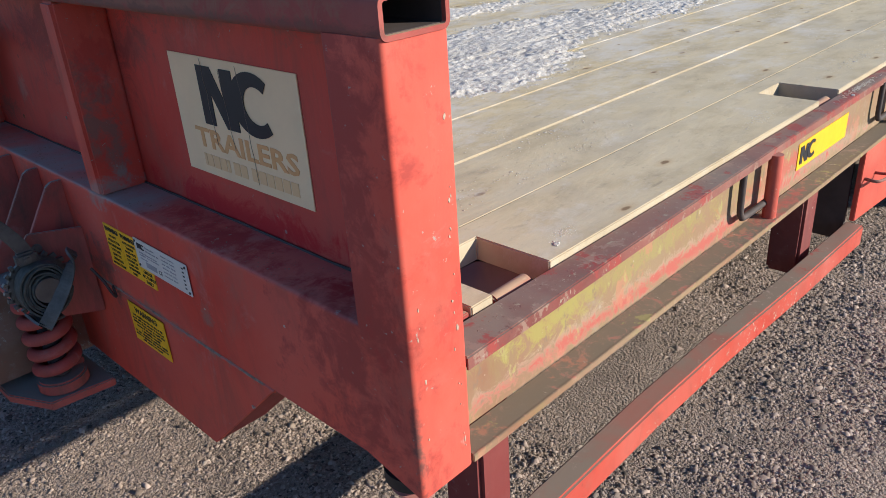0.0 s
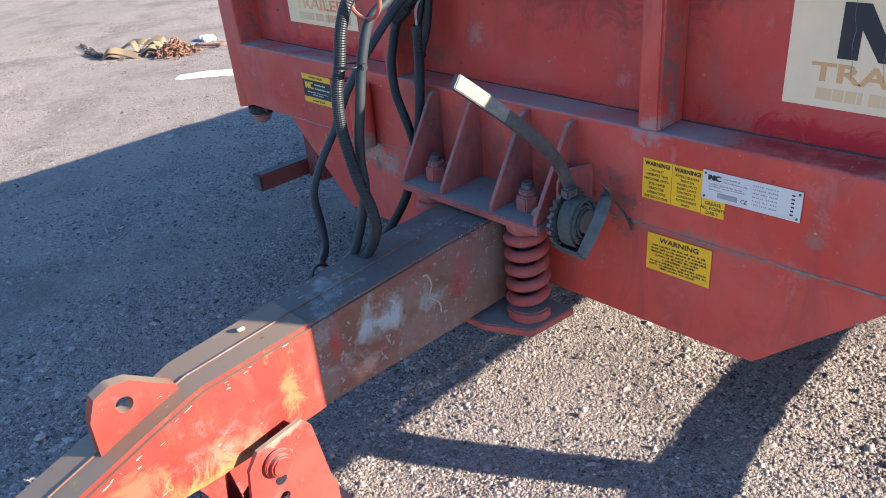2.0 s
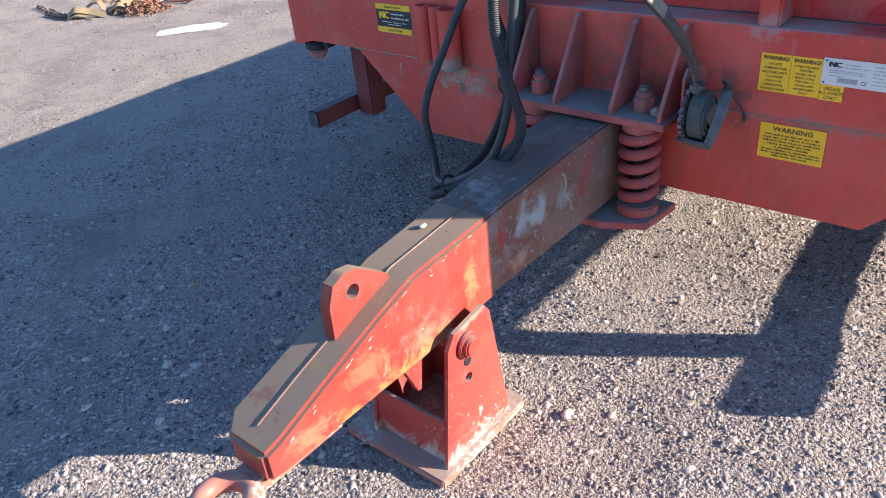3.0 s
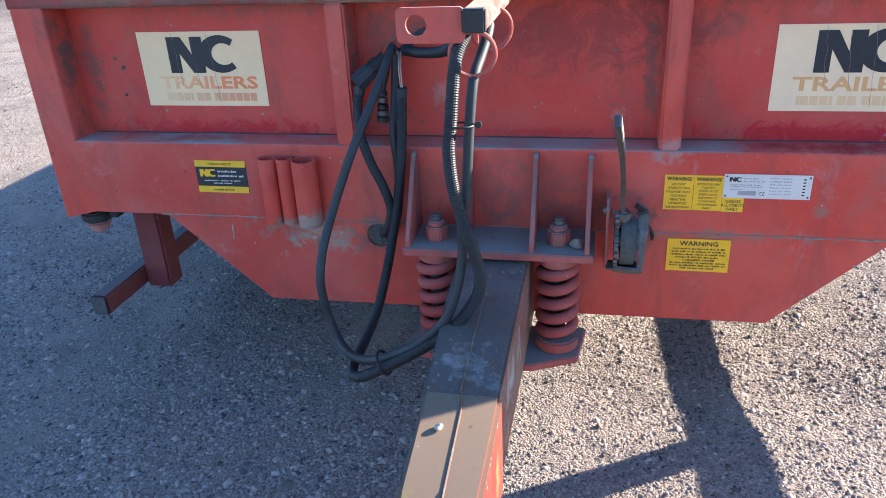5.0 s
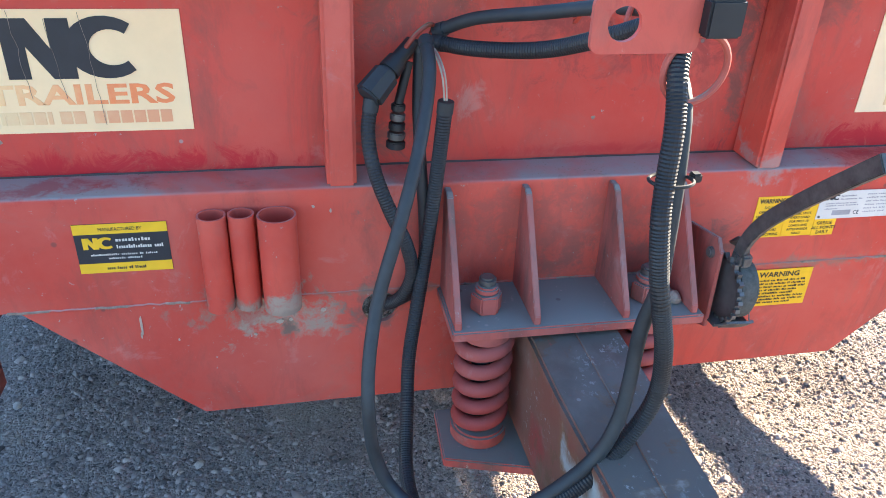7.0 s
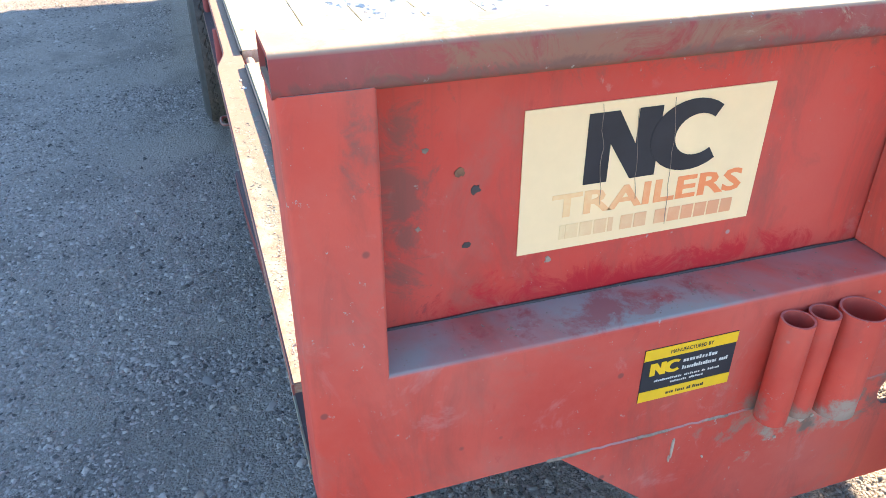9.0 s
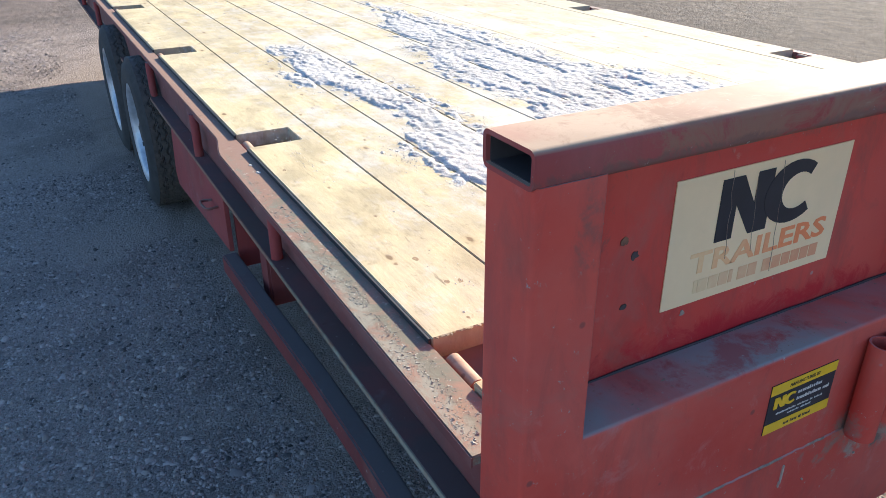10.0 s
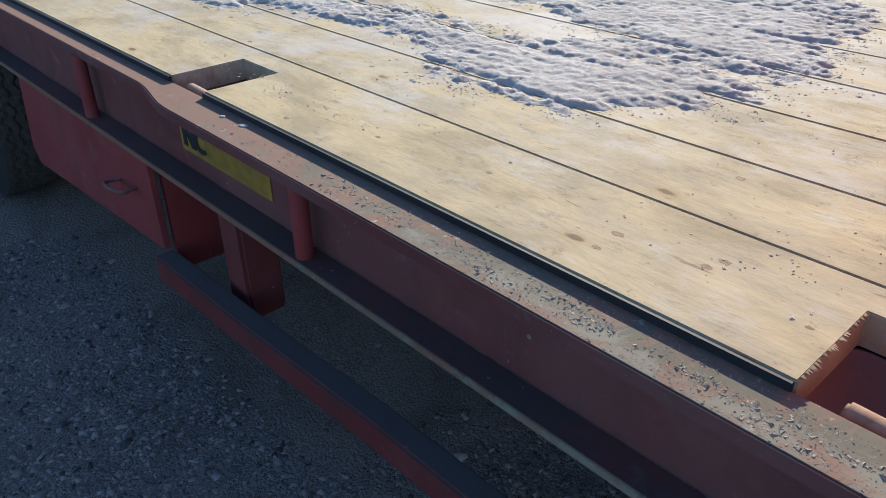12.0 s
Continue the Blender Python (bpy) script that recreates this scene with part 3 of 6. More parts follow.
def part(name, bm, material, parent, label="", smooth=False):
    ob = new(name, finish(bm, name, material, smooth))
    ob.parent = parent
    if label:
        tagged(ob, label)
    return ob


def thing(name, label, category, group="", kind="", at=(0, 0, 0)):
    ob = new(name)
    ob.empty_display_size = 0.1
    ob.location = at
    return tagged(ob, label, category, group, kind)


def bevelled(bm, width, segments=2, sharp=25):
    es = [e for e in bm.edges if len(e.link_faces) == 2 and e.calc_face_angle(0) > radians(sharp)]
    if width:
        bmesh.ops.bevel(bm, geom=es, offset=width, segments=segments, affect="EDGES", clamp_overlap=True)
    return bm


def box(x0, x1, y0, y1, z0, z1, bevel=0.003, bm=None):
    b = bmesh.new()
    bmesh.ops.create_cube(b, size=1, matrix=Matrix.LocRotScale(((x0 + x1) / 2, (y0 + y1) / 2, (z0 + z1) / 2), None, (x1 - x0, y1 - y0, z1 - z0)))
    bevelled(b, bevel)
    return joined(bm, b)


def joined(bm, b):
    if bm is None:
        return b
    me = bpy.data.meshes.new("tmp")
    b.to_mesh(me)
    b.free()
    bm.from_mesh(me)
    bpy.data.meshes.remove(me)
    return bm


def prism(points, axis, a, b, bevel=0.0, bm=None):
    """A flat outline drawn out along an axis from a to b: y takes points as (x, z), x as (y, z), z as (x, y)."""
    q = bmesh.new()

    def place(u, v, w):
        return {"x": (w, u, v), "y": (u, w, v), "z": (u, v, w)}[axis]

    lo = [q.verts.new(place(u, v, a)) for u, v in points]
    hi = [q.verts.new(place(u, v, b)) for u, v in points]
    q.faces.new(lo)
    q.faces.new(hi[::-1])
    for i in range(len(points)):
        j = (i + 1) % len(points)
        q.faces.new((lo[i], lo[j], hi[j], hi[i]))
    bmesh.ops.recalc_face_normals(q, faces=q.faces)
    bevelled(q, bevel)
    return joined(bm, q)


def rod(p, q, r, sides=16, r2=None, bevel=0.0, bm=None):
    p, q = Vector(p), Vector(q)
    b = bmesh.new()
    bmesh.ops.create_cone(b, cap_ends=True, segments=sides, radius1=r, radius2=r if r2 is None else r2, depth=(q - p).length,
                          matrix=Matrix.Translation((p + q) / 2) @ (q - p).to_track_quat("Z", "Y").to_matrix().to_4x4())
    bevelled(b, bevel, 2, 50)
    return joined(bm, b)


def pipe(p, q, r, wall, sides=28, bm=None):
    """An open tube."""
    p, q = Vector(p), Vector(q)
    m = Matrix.Translation(p) @ (q - p).to_track_quat("Z", "Y").to_matrix().to_4x4()
    d = (q - p).length
    b = bmesh.new()
    rings = []
    for rad, z in ((r, 0), (r, d), (r - wall, d), (r - wall, 0)):
        rings.append([b.verts.new(m @ Vector((rad * math.cos(2 * math.pi * i / sides), rad * math.sin(2 * math.pi * i / sides), z))) for i in range(sides)])
    for k in range(4):
        for i in range(sides):
            j = (i + 1) % sides
            b.faces.new((rings[k][i], rings[k][j], rings[(k + 1) % 4][j], rings[(k + 1) % 4][i]))
    return joined(bm, b)


def smooth_path(points, steps=8):
    pts = [Vector(p) for p in points]
    pts = [2 * pts[0] - pts[1]] + pts + [2 * pts[-1] - pts[-2]]
    out = []
    for i in range(1, len(pts) - 2):
        a, b, c, d = pts[i - 1:i + 3]
        for k in range(steps):
            t = k / steps
            out.append(0.5 * (2 * b + (c - a) * t + (2 * a - 5 * b + 4 * c - d) * t * t + (3 * b - a - 3 * c + d) * t ** 3))
    out.append(pts[-2])
    return out


def sweep(path, r, sides=10, ribs=0.0, closed=False, bm=None):
    """A round hose along a path; ribs: the pitch of its corrugation."""
    b = bmesh.new()
    if ribs:
        dense = []
        for p, q in zip(path, path[1:]):
            k = max(1, round((q - p).length / (ribs / 2)))
            dense += [p.lerp(q, i / k) for i in range(k)]
        path = dense + [path[-1]]
    n = len(path)
    side = None
    rings = []
    for i, p in enumerate(path):
        a = path[i - 1] if i or closed else p
        c = path[(i + 1) % n] if i < n - 1 or closed else p
        t = (c - a).normalized()
        if side is None:
            side = t.orthogonal().normalized()
        side = (side - t * side.dot(t)).normalized()
        up = t.cross(side)
        rad = r * (1 + (0.08 if ribs and i % 2 else 0))
        rings.append([b.verts.new(p + rad * (side * math.cos(2 * math.pi * j / sides) + up * math.sin(2 * math.pi * j / sides))) for j in range(sides)])
    for i in range(n if closed else n - 1):
        for j in range(sides):
            k = (j + 1) % sides
            b.faces.new((rings[i][j], rings[i][k], rings[(i + 1) % n][k], rings[(i + 1) % n][j]))
    if not closed:
        b.faces.new(rings[0][::-1])
        b.faces.new(rings[-1])
    return joined(bm, b)


def ring(centre, normal, radius, r, sides=8, steps=36):
    m = Matrix.Translation(centre) @ Vector(normal).to_track_quat("Z", "Y").to_matrix().to_4x4()
    return sweep([m @ Vector((radius * math.cos(2 * math.pi * i / steps), radius * math.sin(2 * math.pi * i / steps), 0)) for i in range(steps)], r, sides, closed=True)


# ---- ground ----
def spread(lo, hi, step, far):
    """Grid lines, close between lo and hi and ever wider beyond."""
    a = list(np.arange(lo, hi + step / 2, step))
    d, x, y = step, a[-1], lo
    while x < far:
        d = d * 1.22
        x, y = x + d, y - d
        a += [x, y]
    return sorted(a)


def ground_z(x, y):
    """Uneven yard: a faint rise of grit in front of the trailer, a dip beside its channel."""
    z = 0.012 * noise.noise((x * 0.7, y * 0.7, 3.1)) + 0.006 * noise.noise((x * 2.6, y * 2.6, 9.7))
    if -2.6 < x < 2.0 and -2.0 < y < 3.0:
        clod = noise.noise((x * 11, y * 11, 4.4)) + 0.6 * noise.noise((x * 23, y * 23, 7.7))
        track = 1 - 2 * abs(noise.noise((x * 3.1, y * 3.1, 1.3)))
        z += 0.0035 * clod + 0.005 * max(0.0, track - 0.55) * (1 + noise.noise((x * 17, y * 17, 0.4)))
    return z + 0.026 * math.exp(-((x + 0.45) / 0.45) ** 2 - ((y + 0.72) / 0.4) ** 2) - 0.02 * math.exp(-((x - 0.7) / 0.4) ** 2 - ((y + 0.6) / 0.4) ** 2)


def build_ground():
    xs, ys = spread(-2.4, 1.8, 0.028, 900), spread(-1.8, 2.8, 0.028, 900)
    verts = []
    for y in ys:
        for x in xs:
            z = 0.0
            if abs(x) < 9 and abs(y) < 9:
                z = ground_z(x, y)
            verts.append((x, y, z))
    w = len(xs)
    faces = [(j * w + i, j * w + i + 1, (j + 1) * w + i + 1, (j + 1) * w + i) for j in range(len(ys) - 1) for i in range(w - 1)]
    me = bpy.data.meshes.new("ground")
    me.from_pydata(verts, [], faces)
    me.materials.append(GROUND)
    for f in me.polygons:
        f.use_smooth = True
    return tagged(new("ground", me), "sunlit yard of compacted grey-brown gravel and grit", "ground", kind="structure")


build_ground()

# ---- trailer ----
trailer = thing("flatbed_trailer", "faded red steel flatbed trailer with timber plank deck, parked on gravel", "trailer", at=(0, 0, 0))

# headboard
def rounded(x0, x1, z0, z1, r, k=4):
    pts = []
    for cx, cz, a0 in ((x1 - r, z0 + r, -90), (x1 - r, z1 - r, 0), (x0 + r, z1 - r, 90), (x0 + r, z0 + r, 180)):
        for i in range(k + 1):
            a = radians(a0 + 90 * i / k)
            pts.append((cx + r * math.cos(a), cz + r * math.sin(a)))
    return pts


def hollow(x0, x1, z0, z1, wall, r, y0, y1):
    b = bmesh.new()
    o, q = rounded(x0, x1, z0, z1, r), rounded(x0 + wall, x1 - wall, z0 + wall, z1 - wall, max(0.001, r - wall))
    rings = [[b.verts.new((x, y, z)) for x, z in ps] for ps, y in ((o, y0), (o, y1), (q, y1), (q, y0))]
    n = len(o)
    for k in range(4):
        for i in range(n):
            j = (i + 1) % n
            b.faces.new((rings[k][i], rings[k][j], rings[(k + 1) % 4][j], rings[(k + 1) % 4][i]))
    return b


top_tube = part("top_tube", hollow(F, B, 1.182, 1.228, 0.006, 0.01, Y0 - 0.002, Y1 + 0.002), RED_DUSTY, trailer, "red box-section top rail with open ends and dusty brown top", True)
# plates added out of sight in the tube to stop light passing through
for y in (Y1 - 0.22, Y0 + 0.22):
    part("light_stop", box(F + 0.006, B - 0.006, y - 0.003, y + 0.003, 1.188, 1.222, 0), FRAME_DARK, top_tube)
# added dark liners that paint in the shade inside the open ends
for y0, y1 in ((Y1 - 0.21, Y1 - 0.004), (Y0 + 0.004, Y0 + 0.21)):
    part("shade_liner", hollow(F + 0.0062, B - 0.0062, 1.1882, 1.2218, 0.0008, 0.003, y0, y1), FRAME_DARK, top_tube, "dark liner added for the shade inside the tube")
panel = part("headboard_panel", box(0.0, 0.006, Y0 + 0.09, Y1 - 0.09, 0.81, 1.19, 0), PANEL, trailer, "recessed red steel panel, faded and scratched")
for y in (0.388, -0.436):
    part("rib", box(F, 0.0, y - 0.026, y + 0.026, 0.818, 1.184, 0.006), RED, trailer)
beam = prism([(Y0, 0.58), (Y0 + 0.11, 0.606), (Y1 - 0.11, 0.602), (Y1, 0.576), (Y1, 1.1865), (Y1 - 0.1, 1.1865), (Y1 - 0.1, 0.82), (Y0 + 0.1, 0.82), (Y0 + 0.1, 1.1865), (Y0, 1.1865)], "x", F, B, 0.0)
upright = [e for e in beam.edges if abs(e.verts[0].co.z - e.verts[1].co.z) > 0.2 and abs(e.verts[0].co.x - e.verts[1].co.x) < 1e-6]
level = [e for e in beam.edges if abs(e.verts[0].co.y - e.verts[1].co.y) > 1.5 and e.verts[0].co.x < -0.05]
bmesh.ops.bevel(beam, geom=upright + level, offset=0.008, offset_type="OFFSET", segments=4, profile=0.5, affect="EDGES")
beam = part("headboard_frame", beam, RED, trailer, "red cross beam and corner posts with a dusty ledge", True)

def lathe(profile, s, sides=48):
    """Turns a profile of (radius, depth) about the wheel's axle; depth grows outwards on side s."""
    b = bmesh.new()
    rings = []
    for r, y in profile:
        if r == 0:
            rings.append([b.verts.new((0, s * y, 0))])
        else:
            rings.append([b.verts.new((r * math.cos(2 * math.pi * i / sides), s * y, r * math.sin(2 * math.pi * i / sides))) for i in range(sides)])
    for p, q in zip(rings, rings[1:]):
        for i in range(sides):
            j = (i + 1) % sides
            if len(p) == 1:
                b.faces.new((p[0], q[i], q[j]))
            else:
                b.faces.new((p[i], p[j], q[j], q[i]))
    return b


def tyre_mesh(s, tread_only):
    """The two side walls, or the tread whose zigzag grooves are pressed into one skin."""
    n = 240
    cols = [(0.235, -0.02), (0.25, 0.0), (0.3, 0.008), (0.345, -0.002), (0.364, -0.016)]
    tread = [-0.02 - 0.165 * k / 60 for k in range(61)]
    tail = [(0.364, -0.192), (0.345, -0.208), (0.3, -0.215), (0.25, -0.205)]

    def reach(a, y):
        u = a * 40 / (2 * math.pi)
        zig = 0.009 * (abs((u % 1.0) - 0.5) * 4 - 1)
        for g in (-0.05, -0.085, -0.12, -0.155):
            if abs(y - g - zig) < 0.0027:
                return 0.368
        row = int((y - zig) * -1000 / 35)
        if ((u + 0.5 * (row % 2)) % 1.0) < 0.12 and (row % 2 == 0 or abs(y + 0.1025) > 0.06):
            return 0.371
        return 0.376
    b = bmesh.new()
    turns = [2 * math.pi * i / n for i in range(n)]

    def skin(rows):
        rings = [[b.verts.new((r * math.cos(a), s * y, r * math.sin(a))) for a, r in zip(turns, rs)] for y, rs in rows]
        for p, q in zip(rings, rings[1:]):
            for i in range(n):
                k = (i + 1) % n
                b.faces.new((p[i], p[k], q[k], q[i]))

    if tread_only:
        skin([(y, [reach(a, y) for a in turns]) for y in tread])
    else:
        skin([(y, [r] * n) for r, y in cols] + [(tread[0], [reach(a, tread[0]) for a in turns])])
        skin([(tread[-1], [reach(a, tread[-1]) for a in turns])] + [(y, [r] * n) for r, y in tail])
    return b


# side channels and underrun rails
END = 6.75
for s, yo in ((1, Y1), (-1, Y0)):
    def at(d):
        return yo - s * d
    yy = lambda a, b: (min(at(a), at(b)), max(at(a), at(b)))
    name = "side_channel"
    rim = [(B, -0.011)] + [(1.42 + 0.2 * k / 10, -0.011 + 0.0145 * (1 - math.cos(math.pi * k / 10))) for k in range(11)] + [(END, 0.018)]
    if s < 0:
        rim = [(B, 0.001), (0.2, 0.006), (0.4, 0.012), (0.75, 0.02), (1.1, 0.026), (1.6, 0.029), (END, 0.029)]
    b = prism([(x, at(d)) for x, d in rim] + [(END, at(0.0695)), (B, at(0.0695))], "z", 0.738, 0.756, 0.002)
    top_flange = part("top_flange", b, FLANGE_NORTH if s > 0 else FLANGE, trailer, "sun-bleached brown flange crusted with grey-green grit" if s > 0 else "scuffed maroon flange with grit and bare spots")
    # thin skin on the flange edge, coloured darker for shade on the north
    part("flange_lip", prism([(x, at(d - 0.0012)) for x, d in rim] + [(x, at(d + 0.002)) for x, d in rim[::-1]], "z", 0.7365, 0.7548), CHANNEL_NORTH if s > 0 else FLANGE, top_flange)
    y0, y1 = yy(0.05, 0.062)
    b = box(B, END, y0, y1, 0.592, 0.745, 0)
    y0, y1 = yy(0.0, 0.05)
    b = box(B, END, y0, y1, 0.58, 0.592, 0.002, b)
    y0, y1 = yy(-0.0015, 0.0025)
    lip = box(B, END, y0, y1, 0.5795, 0.5925, 0.001)
    channel = part(name, b, CHANNEL_NORTH if s > 0 else CHANNEL, trailer, "steel side channel, darkened for its shaded side" if s > 0 else "dirty steel side channel, red paint stained tan and green")
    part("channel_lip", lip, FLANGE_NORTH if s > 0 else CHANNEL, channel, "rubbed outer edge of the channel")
    back = 1.7 if s > 0 else 1.77   # where the side panel takes over from the rail
    bent = [(back, 0.0), (1.35, 0.008), (0.9, 0.026), (0.6, 0.03), (0.2, 0.024), (-0.112, 0.02)]
    part("underrun_rail", prism([(x, at(d)) for x, d in bent] + [(x, at(d + 0.052)) for x, d in bent[::-1]], "z", 0.25, 0.316, 0.005), RAIL_DIRT_SHADE if s > 0 else RED_SIDE, trailer, "knocked red box-section underrun rail, slightly bent inwards")
    y0, y1 = yy(0.0198, 0.0722)
    part("rail_cap", box(-0.117, -0.112, y0, y1, 0.2498, 0.3162, 0.004), RAIL_CAP, trailer, "grey plastic end cap")
    y0, y1 = yy(0.078, 0.168)
    part("rail_post", box(0.1, 0.18, y0, y1, 0.24, 0.585, 0.008), RAIL_DIRT_SHADE, trailer)
    part("rail_post", box(back - 0.3, back - 0.21, y0, y1, 0.24, 0.585, 0.008), RAIL_DIRT_SHADE, trailer)
    y0, y1 = yy(0.03, 0.045)
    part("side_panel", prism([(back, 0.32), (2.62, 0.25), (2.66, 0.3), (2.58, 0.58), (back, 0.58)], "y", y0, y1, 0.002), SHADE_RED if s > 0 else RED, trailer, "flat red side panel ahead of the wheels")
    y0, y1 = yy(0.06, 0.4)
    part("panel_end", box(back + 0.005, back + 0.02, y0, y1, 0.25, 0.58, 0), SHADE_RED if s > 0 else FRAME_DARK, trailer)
    # wheels
    for x in (3.12, 4.06):
        yw = yo + s * 0.055
        wheel = new("wheel")
        wheel.parent = trailer
        wheel.location = (x, yw, 0.36)
        wheel.scale = (0.957, 1.0, 0.957)
        tyre = part("tyre", tyre_mesh(s, False), TYRE, wheel, "black truck tyre with dusty side walls", True)
        part("tread", tyre_mesh(s, True), TREAD, tyre, "dusty brown zigzag block tread", True)
        part("rim", lathe([(0.0, -0.05), (0.07, -0.05), (0.085, -0.03), (0.1, -0.04), (0.17, -0.075), (0.2, -0.07), (0.215, -0.02), (0.232, -0.004), (0.248, -0.002), (0.25, -0.02), (0.235, -0.1)], s), RIM, wheel, "dull silver steel rim", True)
        hub = part("hub", lathe([(0.0, -0.015), (0.045, -0.018), (0.055, -0.03), (0.06, -0.06)], s), FRAME_DARK, wheel, "", True)
        for k in range(6):
            a = radians(60 * k)
            part("wheel_nut", rod((0.085 * math.cos(a), -s * 0.05, 0.085 * math.sin(a)), (0.085 * math.cos(a), -s * 0.02, 0.085 * math.sin(a)), 0.012, 6), STEEL, wheel)

# deck
LIFTS = (0.0, 0.0004, 0.0012, 0.002, 0.003, 0.004, 0.005, 0.0042, 0.003, 0.0, 0.0005)   # planks have warped unevenly
deck = new("deck")
deck.parent = trailer
edges = [1.235, 1.012, 0.808, 0.582, 0.355, 0.13, -0.095, -0.322, -0.56, -0.803, -1.042, -1.254]
POCKETS = [(0.14, 0.28), (1.43, 1.565), (2.86, 3.0), (4.29, 4.43), (5.72, 5.86)]
for i in range(11):
    gap = (0.001, 0.0008, 0.001, 0.0016, 0.001, 0.0008, 0.0007, 0.001, 0.0012, 0.0008, 0.001)[i]
    a, b_ = edges[i] - gap, edges[i + 1] + gap
    lift = LIFTS[i]
    pts = [(0.092, a), (0.092, b_), (END - 0.05, b_), (END - 0.05, a)]
    if i == 0:
        pts = [(0.092, b_), (END - 0.05, b_), (END - 0.05, a)]
        for x0, x1 in POCKETS[::-1]:
            pts += [(x1, a), (x1, 1.073), (x0, 1.073), (x0, a)]
        pts.append((0.092, a))
    if i == 10:
        pts = [(END - 0.05, a), (0.092, a), (0.092, b_)]
        for x0, x1 in POCKETS:
            pts += [(x0, b_), (x0, -1.095), (x1, -1.095), (x1, b_)]
        pts.append((END - 0.05, b_))
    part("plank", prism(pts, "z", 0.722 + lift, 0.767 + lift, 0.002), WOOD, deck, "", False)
splints = random.Random(21)   # torn fibres along the sawn edge of the first pocket
b = bmesh.new()
for k in range(44):
    y, w = splints.uniform(1.078, 1.23), splints.uniform(0.0012, 0.003)
    out, drop = abs(splints.gauss(0.002, 0.0018)) + 0.001, splints.uniform(0, 0.002)
    tip = (0.28 - out, y + splints.uniform(-0.001, 0.001), 0.7662 - drop)
    v = [b.verts.new(c) for c in ((0.2815, y - w, 0.7672), (0.2815, y + w, 0.7672), (0.2805, y, 0.7635), tip)]
    for f in ((0, 1, 3), (1, 2, 3), (2, 0, 3), (0, 2, 1)):
        b.faces.new([v[i] for i in f])
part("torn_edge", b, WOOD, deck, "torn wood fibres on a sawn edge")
EDGE_BLACK = plain("black_edge_strip", (0.02, 0.021, 0.025), 0.7, vary=0.3)
KNOT = plain("dark_knot_wood", (0.3, 0.2, 0.105), 0.85, vary=0.4, scale=120)
knots = random.Random(17)
places = [(0.56, 1.17), (0.56, 1.125), (0.445, 1.115), (0.435, 1.09), (0.31, 1.145), (0.8, 1.11), (1.02, 1.14), (1.2, 1.2)]
places += [(knots.uniform(0.3, 3.2), knots.uniform(-1.2, 1.0)) for k in range(34)]
for x, y in places:
    k = sum(1 for e in edges[1:11] if y < e)
    if min(abs(y - e) for e in edges) < 0.02:
        continue
    r, top = knots.uniform(0.0035, 0.0065), 0.767 + LIFTS[k]
    pts = [(x + 1.5 * r * knots.uniform(0.6, 1.25) * math.cos(2 * math.pi * q / 12), y + r * knots.uniform(0.6, 1.25) * math.sin(2 * math.pi * q / 12)) for q in range(12)]
    part("knot", prism(pts, "z", top - 0.003, top + 0.00015), KNOT, deck)
# thin black strips along the northern plank edge, between the pockets
stops = [0.28, 1.43, 1.565, 2.86, 3.0, 4.29, 4.43, 5.72, 5.86, END - 0.05]
for x0, x1 in zip(stops[::2], stops[1::2]):
    part("edge_strip", box(x0 + 0.002, x1 - 0.002, 1.2345, 1.2405, 0.745, 0.7655, 0.001), EDGE_BLACK, deck, "thin black strip along the plank edge")
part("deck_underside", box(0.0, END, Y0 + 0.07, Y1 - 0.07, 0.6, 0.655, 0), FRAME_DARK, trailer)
part("front_strip", box(B, 0.09, Y0 + 0.075, Y1 - 0.075, 0.75, 0.76, 0.002), RED_DUSTY, trailer)

# drawbar
def loft(sections, bevel=0.006):
    """A box beam through sections of x, top, bottom, near side, far side."""
    b = bmesh.new()
    rings = []
    for x, zt, zb, yr, yl in sections:
        rings.append([b.verts.new(p) for p in ((x, yr, zb), (x, yl, zb), (x, yl, zt), (x, yr, zt))])
    for p, q in zip(rings, rings[1:]):
        for i in range(4):
            j = (i + 1) % 4
            b.faces.new((p[i], p[j], q[j], q[i]))
    b.faces.new(rings[0])
    b.faces.new(rings[-1][::-1])
    bmesh.ops.recalc_face_normals(b, faces=b.faces)
    return bevelled(b, bevel, 2, 20)


drawbar = part("drawbar", loft([(0.02, 0.578, 0.33, -0.108, 0.07), (-0.4, 0.572, 0.334, -0.107, 0.066), (-0.79, 0.553, 0.342, -0.106, 0.04)]), BAR_PAINT, trailer,
               "heavy box-section drawbar, dark red paint peeled to grey steel", True)
nose = part("drawbar_nose", loft([(-0.775, 0.558, 0.34, -0.112, 0.041), (-0.83, 0.556, 0.338, -0.112, 0.036), (-1.03, 0.546, 0.332, -0.112, 0.026), (-1.14, 0.513, 0.335, -0.112, 0.02),
                                   (-1.29, 0.46, 0.336, -0.111, 0.026), (-1.41, 0.415, 0.334, -0.11, 0.032), (-1.448, 0.4, 0.333, -0.105, 0.0)], 0.008), RED_BRIGHT, drawbar,
            "cranked orange-red nose with ochre stains and scraped edges", True)
part("weld_seam", sweep([Vector(q) for q in ((-0.2, -0.022, 0.5755), (-0.4, -0.024, 0.5725), (-0.775, -0.03, 0.5545), (-0.78, -0.035, 0.558), (-0.83, -0.042, 0.5565), (-1.03, -0.049, 0.5465), (-1.14, -0.05, 0.5135), (-1.29, -0.046, 0.4605), (-1.41, -0.046, 0.4155))], 0.0024, 8), BAR_PAINT, drawbar, "", True)
